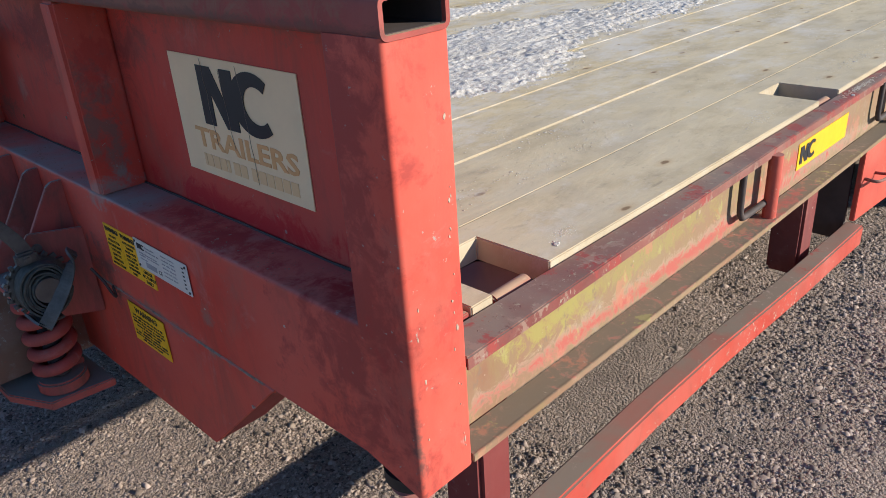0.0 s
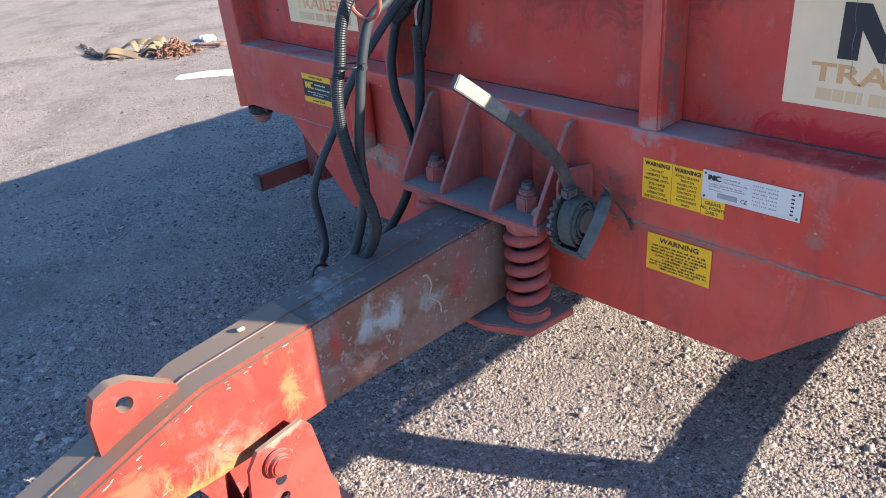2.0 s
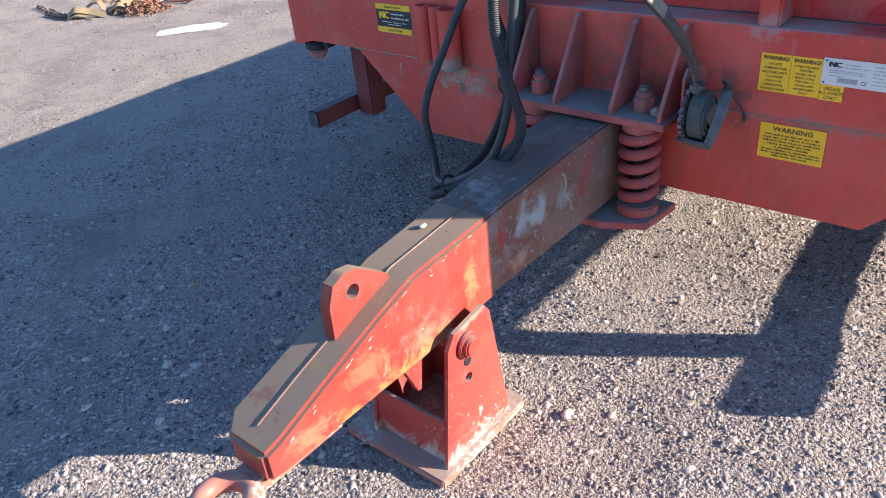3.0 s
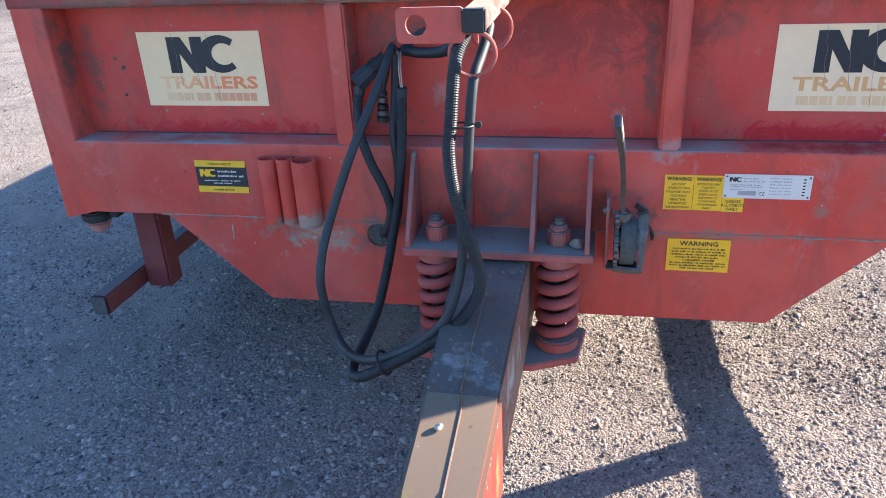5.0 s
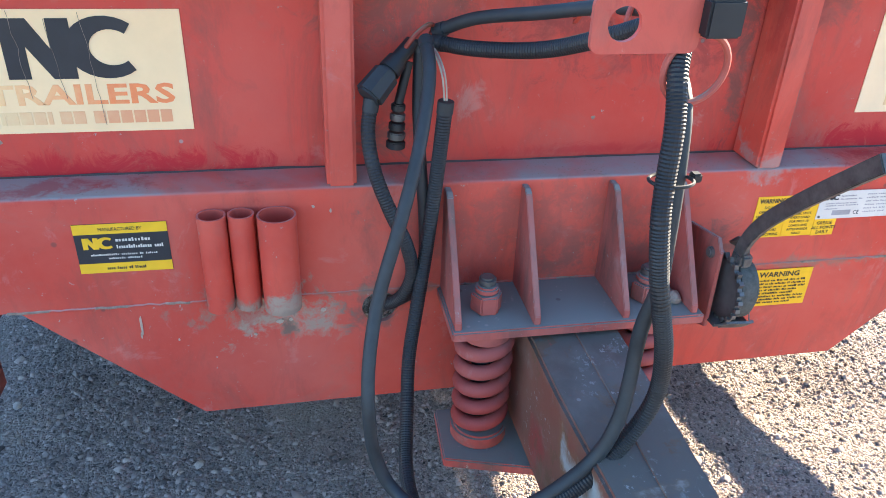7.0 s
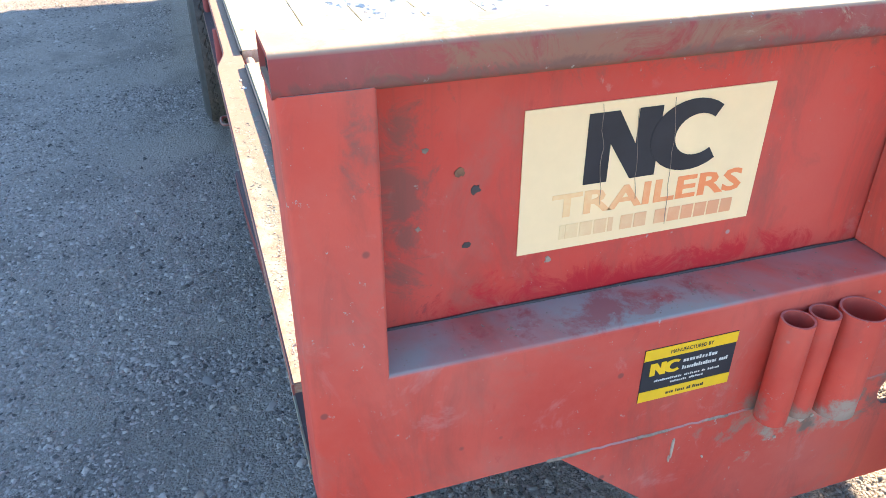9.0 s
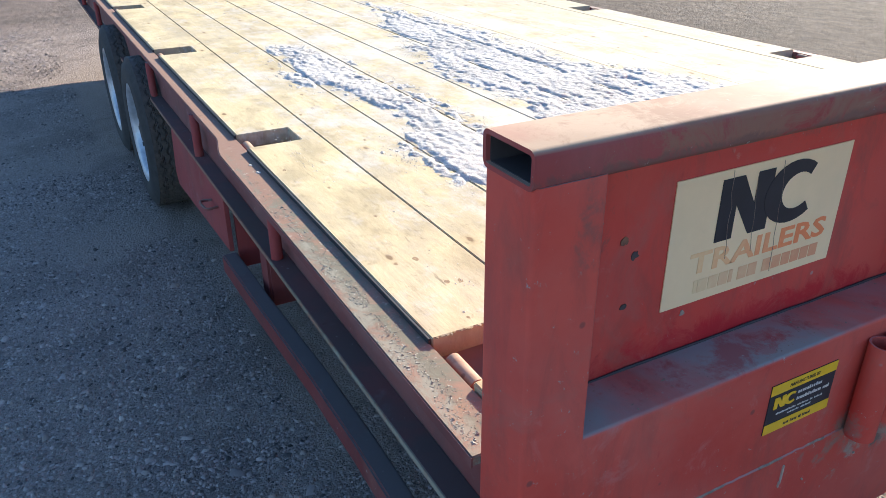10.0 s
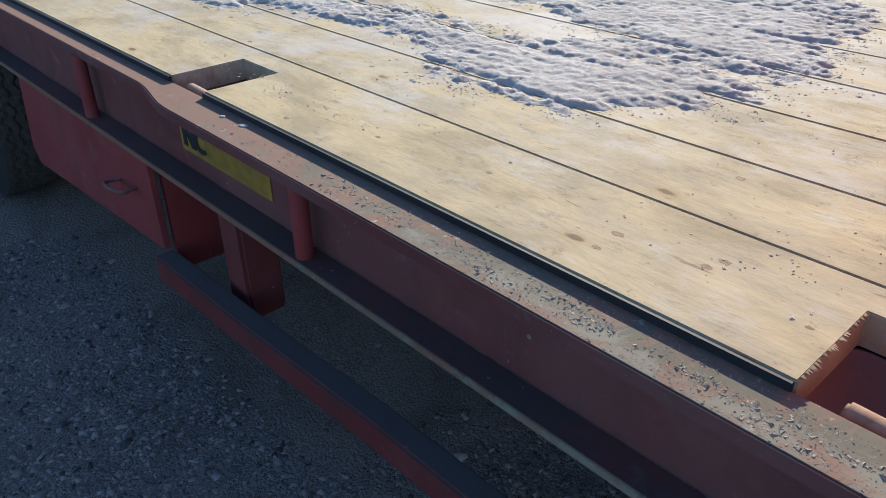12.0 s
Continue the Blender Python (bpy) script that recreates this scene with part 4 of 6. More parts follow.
part("paint_crack", sweep(smooth_path([(-0.475, -0.1075, 0.525), (-0.462, -0.1075, 0.52), (-0.452, -0.1075, 0.49), (-0.462, -0.1075, 0.465), (-0.448, -0.1075, 0.45), (-0.432, -0.1075, 0.43), (-0.43, -0.1075, 0.405)], 6), 0.0022, 6), CHIP, drawbar, "", True)
scraped = random.Random(21)
for k in range(20):
    u = scraped.random()
    x, z = (-0.84 - 0.19 * u / 0.35, 0.546 - 0.009 * u / 0.35) if u < 0.35 else (-1.03 - 0.36 * (u - 0.35) / 0.65, 0.537 - 0.13 * (u - 0.35) / 0.65)
    z -= abs(scraped.gauss(0, 0.006))
    if scraped.random() < 0.25:
        z -= scraped.uniform(0.01, 0.14) * (0.5 if x < -1.15 else 1.0)
    slope = -0.05 if x > -1.03 else 0.36
    long, high = scraped.uniform(0.002, 0.01), scraped.uniform(0.0005, 0.0018)
    pts = [(x + long * c * scraped.uniform(0.6, 1.2), z + slope * long * c + high * q * scraped.uniform(0.5, 1.3)) for c, q in ((-1, 0.1), (-0.4, -1), (0.5, -0.8), (1, 0.2), (0.3, 0.9), (-0.6, 0.8))]
    part("scrape", prism(pts, "y", -0.1126, -0.108), CHIP, nose)
# lug with its hole
def holed_plate(outline, hole, r, axis, a, b, sides=20):
    """A plate with one round hole, its outline star-shaped about the hole."""
    q = bmesh.new()

    def place(u, v, w):
        return {"x": (w, u, v), "y": (u, w, v), "z": (u, v, w)}[axis]

    hu, hv = hole
    angles = sorted(set([math.atan2(v - hv, u - hu) for u, v in outline] + [-math.pi + 2 * math.pi * (i + 0.5) / sides for i in range(sides)]))

    def rim(t):
        best = None
        for (u0, v0), (u1, v1) in zip(outline, outline[1:] + outline[:1]):
            dx, dy = math.cos(t), math.sin(t)
            ex, ey = u1 - u0, v1 - v0
            d = dx * ey - dy * ex
            if abs(d) < 1e-12:
                continue
            s = ((u0 - hu) * ey - (v0 - hv) * ex) / d
            k = ((u0 - hu) * dy - (v0 - hv) * dx) / d
            if s > 0 and -1e-6 <= k <= 1 + 1e-6 and (best is None or s < best):
                best = s
        return hu + best * math.cos(t), hv + best * math.sin(t)

    rings = []
    for w in (a, b):
        rings.append(([q.verts.new(place(*rim(t), w)) for t in angles], [q.verts.new(place(hu + r * math.cos(t), hv + r * math.sin(t), w)) for t in angles]))
    (o0, i0), (o1, i1) = rings
    n = len(angles)
    for k in range(n):
        j = (k + 1) % n
        q.faces.new((o0[k], o0[j], i0[j], i0[k]))
        q.faces.new((o1[k], i1[k], i1[j], o1[j]))
        q.faces.new((o0[k], o1[k], o1[j], o0[j]))
        q.faces.new((i0[k], i0[j], i1[j], i1[k]))
    return q


part("lower_plate", holed_plate([(0.965, 0.604), (0.672, 0.34), (-0.714, 0.353), (-0.986, 0.608)], (0.322, 0.561), 0.035, "x", F + 0.002, F + 0.014, 32), RED, trailer, "red trapezoid plate under the beam with a round hole")
for pts in ([(-0.714, 0.353), (-0.986, 0.608), (-0.972, 0.612), (-0.71, 0.366)], [(0.672, 0.34), (0.965, 0.604), (0.951, 0.608), (0.668, 0.353)]):
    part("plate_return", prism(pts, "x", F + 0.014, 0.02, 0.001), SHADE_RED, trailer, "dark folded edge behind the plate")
part("chain_lug", holed_plate([(-1.215, 0.475), (-1.212, 0.56), (-1.195, 0.6), (-1.165, 0.612), (-1.13, 0.605), (-1.055, 0.55), (-1.05, 0.53), (-1.12, 0.505)], (-1.15, 0.563), 0.016, "y", -0.064, -0.038), RED_BRIGHT, drawbar, "upright lug plate with a round hole", True)
tow_eye = ring((-1.515, -0.053, 0.318), (0, 0, 1), 0.05, 0.02, 12, 40)
tow_eye = box(-1.47, -1.25, -0.085, -0.015, 0.302, 0.336, 0.006, tow_eye)
part("towing_eye", tow_eye, FOOT_WORN, drawbar, "worn tan and red steel towing eye", True)
# support foot
foot = part("support_foot", holed_plate([(-1.0, 0.345), (-0.975, 0.378), (-0.87, 0.392), (-0.85, 0.365), (-0.80, 0.03), (-1.045, 0.03), (-1.02, 0.2)], (-0.94, 0.235), 0.012, "y", -0.152, -0.142), RED_FOOT, drawbar, "tapered orange-red parking foot bolted to the drawbar")
part("foot_cheek", holed_plate([(-1.0, 0.345), (-0.975, 0.378), (-0.87, 0.392), (-0.85, 0.365), (-0.80, 0.03), (-1.045, 0.03), (-1.02, 0.2)], (-0.94, 0.235), 0.012, "y", 0.072, 0.082), RED_FOOT, foot)
part("foot_web", box(-1.03, -1.02, -0.142, 0.072, 0.03, 0.16, 0.001), RED_FOOT, foot)
part("foot_web", box(-0.82, -0.81, -0.142, 0.072, 0.03, 0.18, 0.001), RED_FOOT, foot)
part("foot_base", prism([(-1.08, -0.168), (-0.76, -0.168), (-0.745, -0.15), (-0.745, 0.13), (-0.76, 0.15), (-1.08, 0.15)], "z", 0.008, 0.03, 0.003), FOOT_WORN, foot, "foot plate worn pale and muddy at its rim")
part("pivot_pin", rod((-0.94, -0.175, 0.33), (-0.94, 0.1, 0.33), 0.024, 24, bevel=0.004), RED_FOOT, foot, "", True)
part("pin_washer", rod((-0.94, -0.153, 0.33), (-0.94, -0.162, 0.33), 0.032, 24, bevel=0.002), RED_FOOT, foot, "", True)
part("pin_hole", rod((-0.94, -0.1535, 0.283), (-0.94, -0.1522, 0.283), 0.0125, 18), BLACK, foot)
part("stop_point", prism([(-1.09, 0.345), (-1.02, 0.345), (-1.04, 0.25), (-1.05, 0.25)], "y", -0.1, -0.085, 0.001), RED_FOOT, drawbar)

# sprung coupling on the beam
bracket = part("spring_bracket", box(-0.258, F, -0.268, 0.212, 0.582, 0.602, 0.003), RED_SOILED, trailer, "welded coupling shelf with a grey dusty top")
for y in (0.2, 0.055, -0.115, -0.25):
    part("gusset", prism([(F, 0.601), (-0.25, 0.601), (-0.248, 0.618), (-0.13, 0.805), (-0.118, 0.812), (F, 0.812)], "y", y - 0.006, y + 0.006, 0.0015), RED_SOILED, bracket)
for y in (0.136, -0.178):
    x = -0.185
    bolt = part("coupling_nut", rod((x, y, 0.602), (x, y, 0.64), 0.03, 6, bevel=0.003), RED_SOILED, bracket, "large red hexagon nut", True)
    part("lock_nut", rod((x, y, 0.64), (x, y, 0.655), 0.022, 20, bevel=0.004), RED_SOILED, bolt, "", True)
    part("bolt_end", rod((x, y, 0.655), (x, y, 0.672), 0.016, 18, bevel=0.004), STEEL, bolt, "bare steel stud end", True)
part("spring_seat", prism([(-0.105, -0.252), (-0.25, -0.236), (-0.305, -0.12), (-0.31, 0.05), (-0.262, 0.218), (-0.12, 0.212)], "z", 0.288, 0.31, 0.003), RED_SOILED, drawbar)
for y in (0.136, -0.178):
    x, turns, steps = -0.195, 4.8, 28
    path = []
    for i in range(int(turns * steps) + 1):
        u = i / (turns * steps)
        path.append(Vector((x + 0.0425 * math.cos(2 * math.pi * turns * u), y + 0.0425 * math.sin(2 * math.pi * turns * u), 0.348 + 0.2 * u)))
    spring = part("coil_spring", sweep(path, 0.0145, 12), COIL, trailer, "faded red coil spring in the drawbar coupling", True)
    part("spring_cup", rod((x, y, 0.552), (x, y, 0.583), 0.049, 28, bevel=0.005), RED_SOILED, spring, "", True)
    part("spring_ring", rod((x, y, 0.309), (x, y, 0.342), 0.056, 30, bevel=0.005), RED_SOILED, spring, "", True)
    part("spring_core", rod((x, y, 0.3), (x, y, 0.6), 0.022, 16), FRAME_DARK, spring)

# three pipe holders
for y, r, z0 in ((0.612, 0.0245, 0.603), (0.563, 0.0225, 0.603), (0.503, 0.0335, 0.602)):
    holder = part("pipe_holder", pipe((F - r - 0.001, y, z0), (F - r - 0.001, y, 0.79), r, 0.0035), RED, trailer, "short open red tube welded upright to the beam", True)
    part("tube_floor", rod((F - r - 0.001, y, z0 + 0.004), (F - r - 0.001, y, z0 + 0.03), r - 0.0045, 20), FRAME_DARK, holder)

# hose bracket on the top rail
arm = part("hose_arm", box(-0.49, F, -0.053, -0.01, 1.178, 1.22, 0.003), RED_DUSTY, trailer, "square arm holding the hoses out from the headboard")
part("end_cap", box(-0.512, -0.49, -0.054, -0.009, 1.177, 1.221, 0.003), RUBBER, arm, "black plastic end cap")
corners = rounded(-0.012, 0.122, 1.156, 1.223, 0.012)
part("hose_plate", holed_plate(corners, (0.083, 1.19), 0.0205, "x", -0.492, -0.484), RED, arm, "red plate with a round hole", True)
part("arm_brace", prism([(-0.005, 1.18), (0.03, 1.18), (-0.005, 1.1)], "x", -0.3, -0.292, 0), RED, arm)
part("arm_brace", prism([(F, 1.215), (F, 1.1), (-0.2, 1.178)], "y", -0.008, 0.0, 0), RED, arm)
part("hose_ring", ring((-0.478, -0.023, 1.133), (1, 0.12, 0.1), 0.044, 0.0045), RED_SIDE, arm, "red wire ring round the hoses", True)
part("hose_ring", ring((-0.3, -0.035, 1.15), (1, 0.5, 0.0), 0.044, 0.0045), RED_SIDE, arm, "red wire ring", True)
part("hose_ring", ring((-0.045, 0.25, 1.06), (0.5, 0.6, 0.5), 0.036, 0.0045), RED_BRIGHT, panel, "red wire ring welded to the panel", True)

# knocks in the paint of the headboard
spots = random.Random(9)
for y, z, r in ((1.064, 1.009, 0.008), (1.085, 1.035, 0.007), (1.13, 1.07, 0.005), (1.075, 0.93, 0.006), (1.14, 0.965, 0.004), (0.955, 0.885, 0.006), (-1.13, 1.08, 0.0045), (-1.14, 1.05, 0.0035), (-0.1, 0.9, 0.005), (0.2, 0.86, 0.006)):
    n = 11
    pts = [(y + r * spots.uniform(0.5, 1.2) * math.cos(2 * math.pi * k / n), z + r * spots.uniform(0.5, 1.2) * math.sin(2 * math.pi * k / n)) for k in range(n)]
    part("paint_chip", prism(pts, "x", -0.0012, 0.0), spots.choice((RUST, GRIME, GRIME, FRAME_DARK)), panel)

for k in range(24):
    near = spots.random() < 0.7
    x = (B - 0.014 - abs(spots.gauss(0, 0.005))) if near else (F + 0.015 + abs(spots.gauss(0, 0.008)))
    z = spots.uniform(0.6, 1.1)
    r, tall, n = abs(spots.gauss(0.0006, 0.0005)) + 0.0005, spots.uniform(1, 3), 8
    pts = [(min(x + r * spots.uniform(0.5, 1.3) * math.cos(2 * math.pi * q / n), B - 0.001), z + r * tall * spots.uniform(0.5, 1.3) * math.sin(2 * math.pi * q / n)) for q in range(n)]
    part("paint_chip", prism(pts, "y", Y0 - 0.0006, Y0 + 0.0003), CHIP, beam)
for y, z, r, tall in ((0.762, 0.56, 0.0022, 11), (0.765, 0.535, 0.0014, 6), (0.513, 0.545, 0.0075, 0.8), (0.492, 0.548, 0.004, 1.0), (0.43, 0.565, 0.0055, 0.7), (0.44, 0.785, 0.003, 1.2), (0.41, 0.775, 0.002, 2.5),
                      (0.56, 0.52, 0.003, 1.0), (-0.9, 0.53, 0.004, 1.0), (-0.8, 0.69, 0.003, 1.0), (0.7, 0.52, 0.002, 1.4), (-1.05, 0.75, 0.003, 0.8)):
    pts = [(y + r * spots.uniform(0.6, 1.2) * math.cos(2 * math.pi * q / 9), z + r * tall * spots.uniform(0.6, 1.2) * math.sin(2 * math.pi * q / 9)) for q in range(9)]
    part("paint_chip", prism(pts, "x", F - 0.0006, F + 0.0034 if z < 0.6 else F), CHIP, beam)
# grimy weld beads
y = -0.985
while y < 0.96:
    run = spots.uniform(0.02, 0.09)
    part("weld_bead", sweep([Vector((F + 0.0004 + 0.0012 * noise.noise((u * 9, 1, 1)), u, 0.602 + 0.0025 * noise.noise((u * 60, 2, 5)))) for u in np.arange(y, y + run, 0.006)], 0.0028, 6), GRIME if spots.random() < 0.45 else RED, beam, "rough broken weld bead", True)
    y += run - 0.007
part("weld_bead", sweep([Vector((-0.003, y, 0.82 + 0.003 * noise.noise((y * 13, 7, 5)))) for y in np.arange(-1.21, 1.2, 0.02)], 0.0028, 6), FRAME_DARK, beam, "", True)

# round rubber buffers under the headboard ends
for y in (1.235, -1.26):
    buffer = part("buffer_cup", rod((-0.05, y, 0.588), (-0.05, y, 0.556), 0.045, 28, bevel=0.006), RUBBER, trailer, "black rubber cup", True)
    part("buffer_lens", rod((-0.05, y, 0.557), (-0.05, y, 0.515), 0.044, 28, 0.02, bevel=0.01), PINK, buffer, "pale pink plastic dome", True)
part("cable_tab", box(-0.07, -0.03, -1.2, -1.16, 0.575, 0.6, 0.004), RUBBER, trailer)
part("cable_tab", box(-0.07, -0.03, 1.15, 1.18, 0.57, 0.6, 0.004), RUBBER, trailer)

def dish(x0, x1, y0, y1, top, bottom):
    """A pressed pan with rounded corners, sloping walls and a real thickness."""
    b = bmesh.new()
    rings = []
    for inset, z, r in ((0.0, bottom - 0.006, 0.02), (0.0, top, 0.02), (0.003, top, 0.018), (0.006, bottom + 0.02, 0.018), (0.014, bottom + 0.008, 0.022), (0.028, bottom + 0.001, 0.026), (0.04, bottom, 0.028)):
        rings.append([b.verts.new((u, v, z)) for u, v in rounded(x0 + inset, x1 - inset, y0 + inset, y1 - inset, r, 5)])
    for p, q in zip(rings, rings[1:]):
        for k in range(len(p)):
            b.faces.new((p[k], p[(k + 1) % len(p)], q[(k + 1) % len(p)], q[k]))
    b.faces.new(rings[-1])
    b.faces.new(rings[0][::-1])
    return b


# stake tubes, rope hooks and lashing pockets along the sides
for s, yo in ((1, Y1), (-1, Y0)):
    for x in (1.045, 1.95, 2.86, 4.9, 5.9):
        y = yo - s * 0.02
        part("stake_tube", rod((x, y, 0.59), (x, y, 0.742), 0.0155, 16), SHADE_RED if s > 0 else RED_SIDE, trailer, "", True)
    if s < 0:
        for x in (0.905, 1.81):
            part("rope_hook", sweep(smooth_path([(x, yo + 0.03, 0.74), (x, yo + 0.03, 0.66), (x + 0.008, yo + 0.03, 0.636), (x + 0.03, yo + 0.03, 0.628), (x + 0.14, yo + 0.03, 0.628)], 6), 0.0075, 10), FRAME_DARK, trailer, "bent dark rope hook", True)
    for x0, x1 in POCKETS:
        ya, yb = sorted((yo - s * 0.072, yo - s * 0.235))
        pan = dish(x0 - 0.008, x1 + 0.008, ya, yb, 0.72, 0.684)
        pocket = part("lashing_pocket", pan, PAN, trailer, "recessed red lashing pan", True)
        y = yo - s * 0.088
        rod_part = part("lashing_rod", rod((x0 + 0.012, y, 0.74), (x1 - 0.04, y, 0.742), 0.0155, 16, bevel=0.003), RED_DUSTY, pocket, "worn red lashing rod", True)
    part("pull_handle", sweep(smooth_path([(1.9, yo - s * 0.03, 0.44), (1.9, yo + s * 0.01, 0.44), (1.8, yo + s * 0.01, 0.45), (1.8, yo - s * 0.03, 0.45)], 6), 0.005, 8), FLANGE, trailer, "", True)
part("bolt_head", rod((0.055, 1.165, 0.758), (0.055, 1.165, 0.766), 0.011, 14, bevel=0.003), STEEL, trailer, "", True)


# ---- stickers and plates ----
FRONT = Matrix(((0, 0, -1, 0), (-1, 0, 0, 0), (0, 1, 0, 0), (0, 0, 0, 1)))
RIGHT = Matrix(((1, 0, 0, 0), (0, 0, -1, 0), (0, 1, 0, 0), (0, 0, 0, 1)))
LEFT = Matrix(((-1, 0, 0, 0), (0, 0, 1, 0), (0, 1, 0, 0), (0, 0, 0, 1)))


def facing(side, x, y, z):
    """The frame of a sign: its lower left corner at the place given, u to the reader's right, v up, w towards the reader."""
    return Matrix.Translation((x, y, z)) @ side


def sheet(name, m, w, h, material, parent, label="", lift=0.0, thick=0.0015, u=0.0, v=0.0):
    b = bmesh.new()
    bmesh.ops.create_cube(b, size=1, matrix=m @ Matrix.LocRotScale((u + w / 2, v + h / 2, lift + thick / 2), None, (w, h, thick)))
    return part(name, b, material, parent, label)


def outline(name, m, points, material, parent, lift, thick=0.0008):
    b = bmesh.new()
    lo = [b.verts.new(m @ Vector((u, v, lift))) for u, v in points]
    hi = [b.verts.new(m @ Vector((u, v, lift + thick))) for u, v in points]
    b.faces.new(lo[::-1])
    b.faces.new(hi)
    for i in range(len(points)):
        j = (i + 1) % len(points)
        b.faces.new((lo[i], lo[j], hi[j], hi[i]))
    return part(name, b, material, parent)


def emblem(m, u, v, w, h, material, parent, lift=0.0018):
    """The maker's mark: a zigzag block and a crescent."""
    k = w / 1.45
    zig = [(0, 0), (0, 1), (0.3, 1), (0.5, 0.5), (0.5, 1), (0.74, 1), (0.74, 0), (0.48, 0), (0.24, 0.55), (0.24, 0)]
    outline("emblem_block", m, [(u + a * k, v + b * h) for a, b in zig], material, parent, lift)
    n, pts = 22, []
    for i in range(n + 1):
        a = radians(48 + 264 * i / n)
        pts.append((u + k * (1.09 + 0.44 * math.cos(a)), v + h * (0.52 + 0.52 * math.sin(a))))
    for i in range(n, -1, -1):
        a = radians(48 + 264 * i / n)
        pts.append((u + k * (1.15 + 0.24 * math.cos(a)), v + h * (0.52 + 0.3 * math.sin(a))))
    outline("emblem_crescent", m, pts, material, parent, lift + 0.0004)


def lettering(text, m, u, v, size, material, parent, width=0.0, lift=0.0018, bold=0.0, centre=False):
    """A line of raised print with its base line from (u, v)."""
    cu = bpy.data.curves.new("print", "FONT")
    cu.body = text
    cu.size = size * 1.38
    cu.extrude = 0.0003
    cu.offset = bold
    cu.resolution_u = 2
    tmp = bpy.data.objects.new("print", cu)
    me = bpy.data.meshes.new_from_object(tmp)
    bpy.data.objects.remove(tmp)
    bpy.data.curves.remove(cu)
    xs = [p.co.x for p in me.vertices]
    lo, wide = min(xs), max(xs) - min(xs)
    sx = width / wide if width else 1.0
    shift = -wide * sx / 2 if centre else 0.0
    me.transform(m @ Matrix.Translation((u + shift - lo * sx, v, lift)) @ Matrix.Diagonal((sx, 1, 1, 1)))
    me.materials.clear()
    me.materials.append(material)
    ob = new("lettering", me)
    ob.parent = parent
    return ob


def bars(m, rows, material, parent, lift=0.0018):
    """Unreadable lines of print as plain bars: rows of u, v, width, height."""
    b = bmesh.new()
    for u, v, w, h in rows:
        bmesh.ops.create_cube(b, size=1, matrix=m @ Matrix.LocRotScale((u + w / 2, v + h / 2, lift + 0.0002), None, (w, h, 0.0004)))
    return part("fine_print", b, material, parent)


def words(u, v, width, height, letters):
    """One bar for each letter of a line too worn to read; letters: how many in each word."""
    rng, rows = random.Random(int(1e4 * (u + v)) + sum(letters)), []
    pitch = width / (sum(letters) + len(letters) - 1)
    for k in letters:
        for i in range(k):
            tall = height * rng.choice((0.72, 0.72, 1.0))
            rows.append((u, v, pitch * rng.uniform(0.5, 0.8), tall))
            u += pitch
        u += pitch
    return rows


def maker_sticker(y, z, ink, pale, vinyl):
    m = facing(FRONT, -0.0005, y, z)
    st = sheet("maker_sticker", m, 0.366, 0.205, vinyl, panel, "weathered cream maker's sticker, cracked, with black emblem and faded orange print")
    emblem(m, 0.088, 0.093, 0.208, 0.098, BLACK, st)
    lettering("TRAILERS", m, 0.046, 0.05, 0.034, ink, st, 0.296, bold=0.0012)
    number, u = [], 0.06
    for wide in (0.4, 1, 1, 1, 0.4, 0, 1, 1, 0, 1, 1, 1, 1, 1, 1):
        if wide:
            number.append((u, 0.015, 0.0187 * wide, 0.022))
        u += 0.0216 * wide if wide else 0.0105
    bars(m, number, pale, st)
    for u0, v1, v0, seed in ((0.158, 0.19, 0.06, 3), (0.212, 0.2, 0.012, 8), (0.105, 0.203, 0.06, 11)):
        n = 12
        line = [m @ Vector((u0 + 0.0035 * noise.noise((seed, k * 0.5, 0.3)) + 0.012 * k / n, v1 + (v0 - v1) * k / n, 0.0028)) for k in range(n + 1)]
        part("crack", sweep(line, 0.0004, 4), GRIME, st)
    return st


maker_sticker(1.003, 0.9, ORANGE_INK, NUMBER_INK, CREAM)
maker_sticker(-0.667, 0.896, PALE_INK, NUMBER_PALE, CREAM_PALE)

# makers' label, black between yellow bands
m = facing(FRONT, F, 0.843, 0.676)
lab = sheet("maker_label", m, 0.153, 0.095, BLACK, beam, "black and yellow maker's label with small worn print")
sheet("band", m, 0.153, 0.019, YELLOW, lab, "", 0.0016, 0.0006, 0, 0.076)
sheet("band", m, 0.153, 0.019, YELLOW, lab, "", 0.0016, 0.0006)
lettering("MANUFACTURED BY", m, 0.0765, 0.082, 0.0065, BLACK, lab, 0.07, 0.0024, centre=True)
emblem(m, 0.012, 0.047, 0.05, 0.022, YELLOW, lab, 0.0017)
bars(m, words(0.066, 0.0605, 0.058, 0.0066, (11,)) + words(0.066, 0.047, 0.078, 0.0066, (15, 4)) + words(0.022, 0.034, 0.11, 0.0036, (14, 8, 2, 6)) + words(0.05, 0.0265, 0.056, 0.0036, (8, 7)), PLATE, lab, 0.0017)
bars(m, words(0.045, 0.0065, 0.065, 0.0055, (4, 5, 2, 6)), BLACK, lab, 0.0024)

# warning labels
m = facing(FRONT, F, -0.431, 0.668)
w1 = sheet("warning_label", m, 0.069, 0.092, YELLOW, beam, "yellow warning label with black print")
lettering("WARNING!", m, 0.0345, 0.078, 0.0095, BLACK, w1, 0.06, bold=0.0004, centre=True)
for i, t in enumerate(("DO NOT", "OPERATE THIS", "MACHINE UNTIL", "YOU HAVE", "READ THE", "OPERATORS", "INSTRUCTIONS")):
    lettering(t, m, 0.0345, 0.0655 - i * 0.0102, 0.0058, BLACK, w1, centre=True)
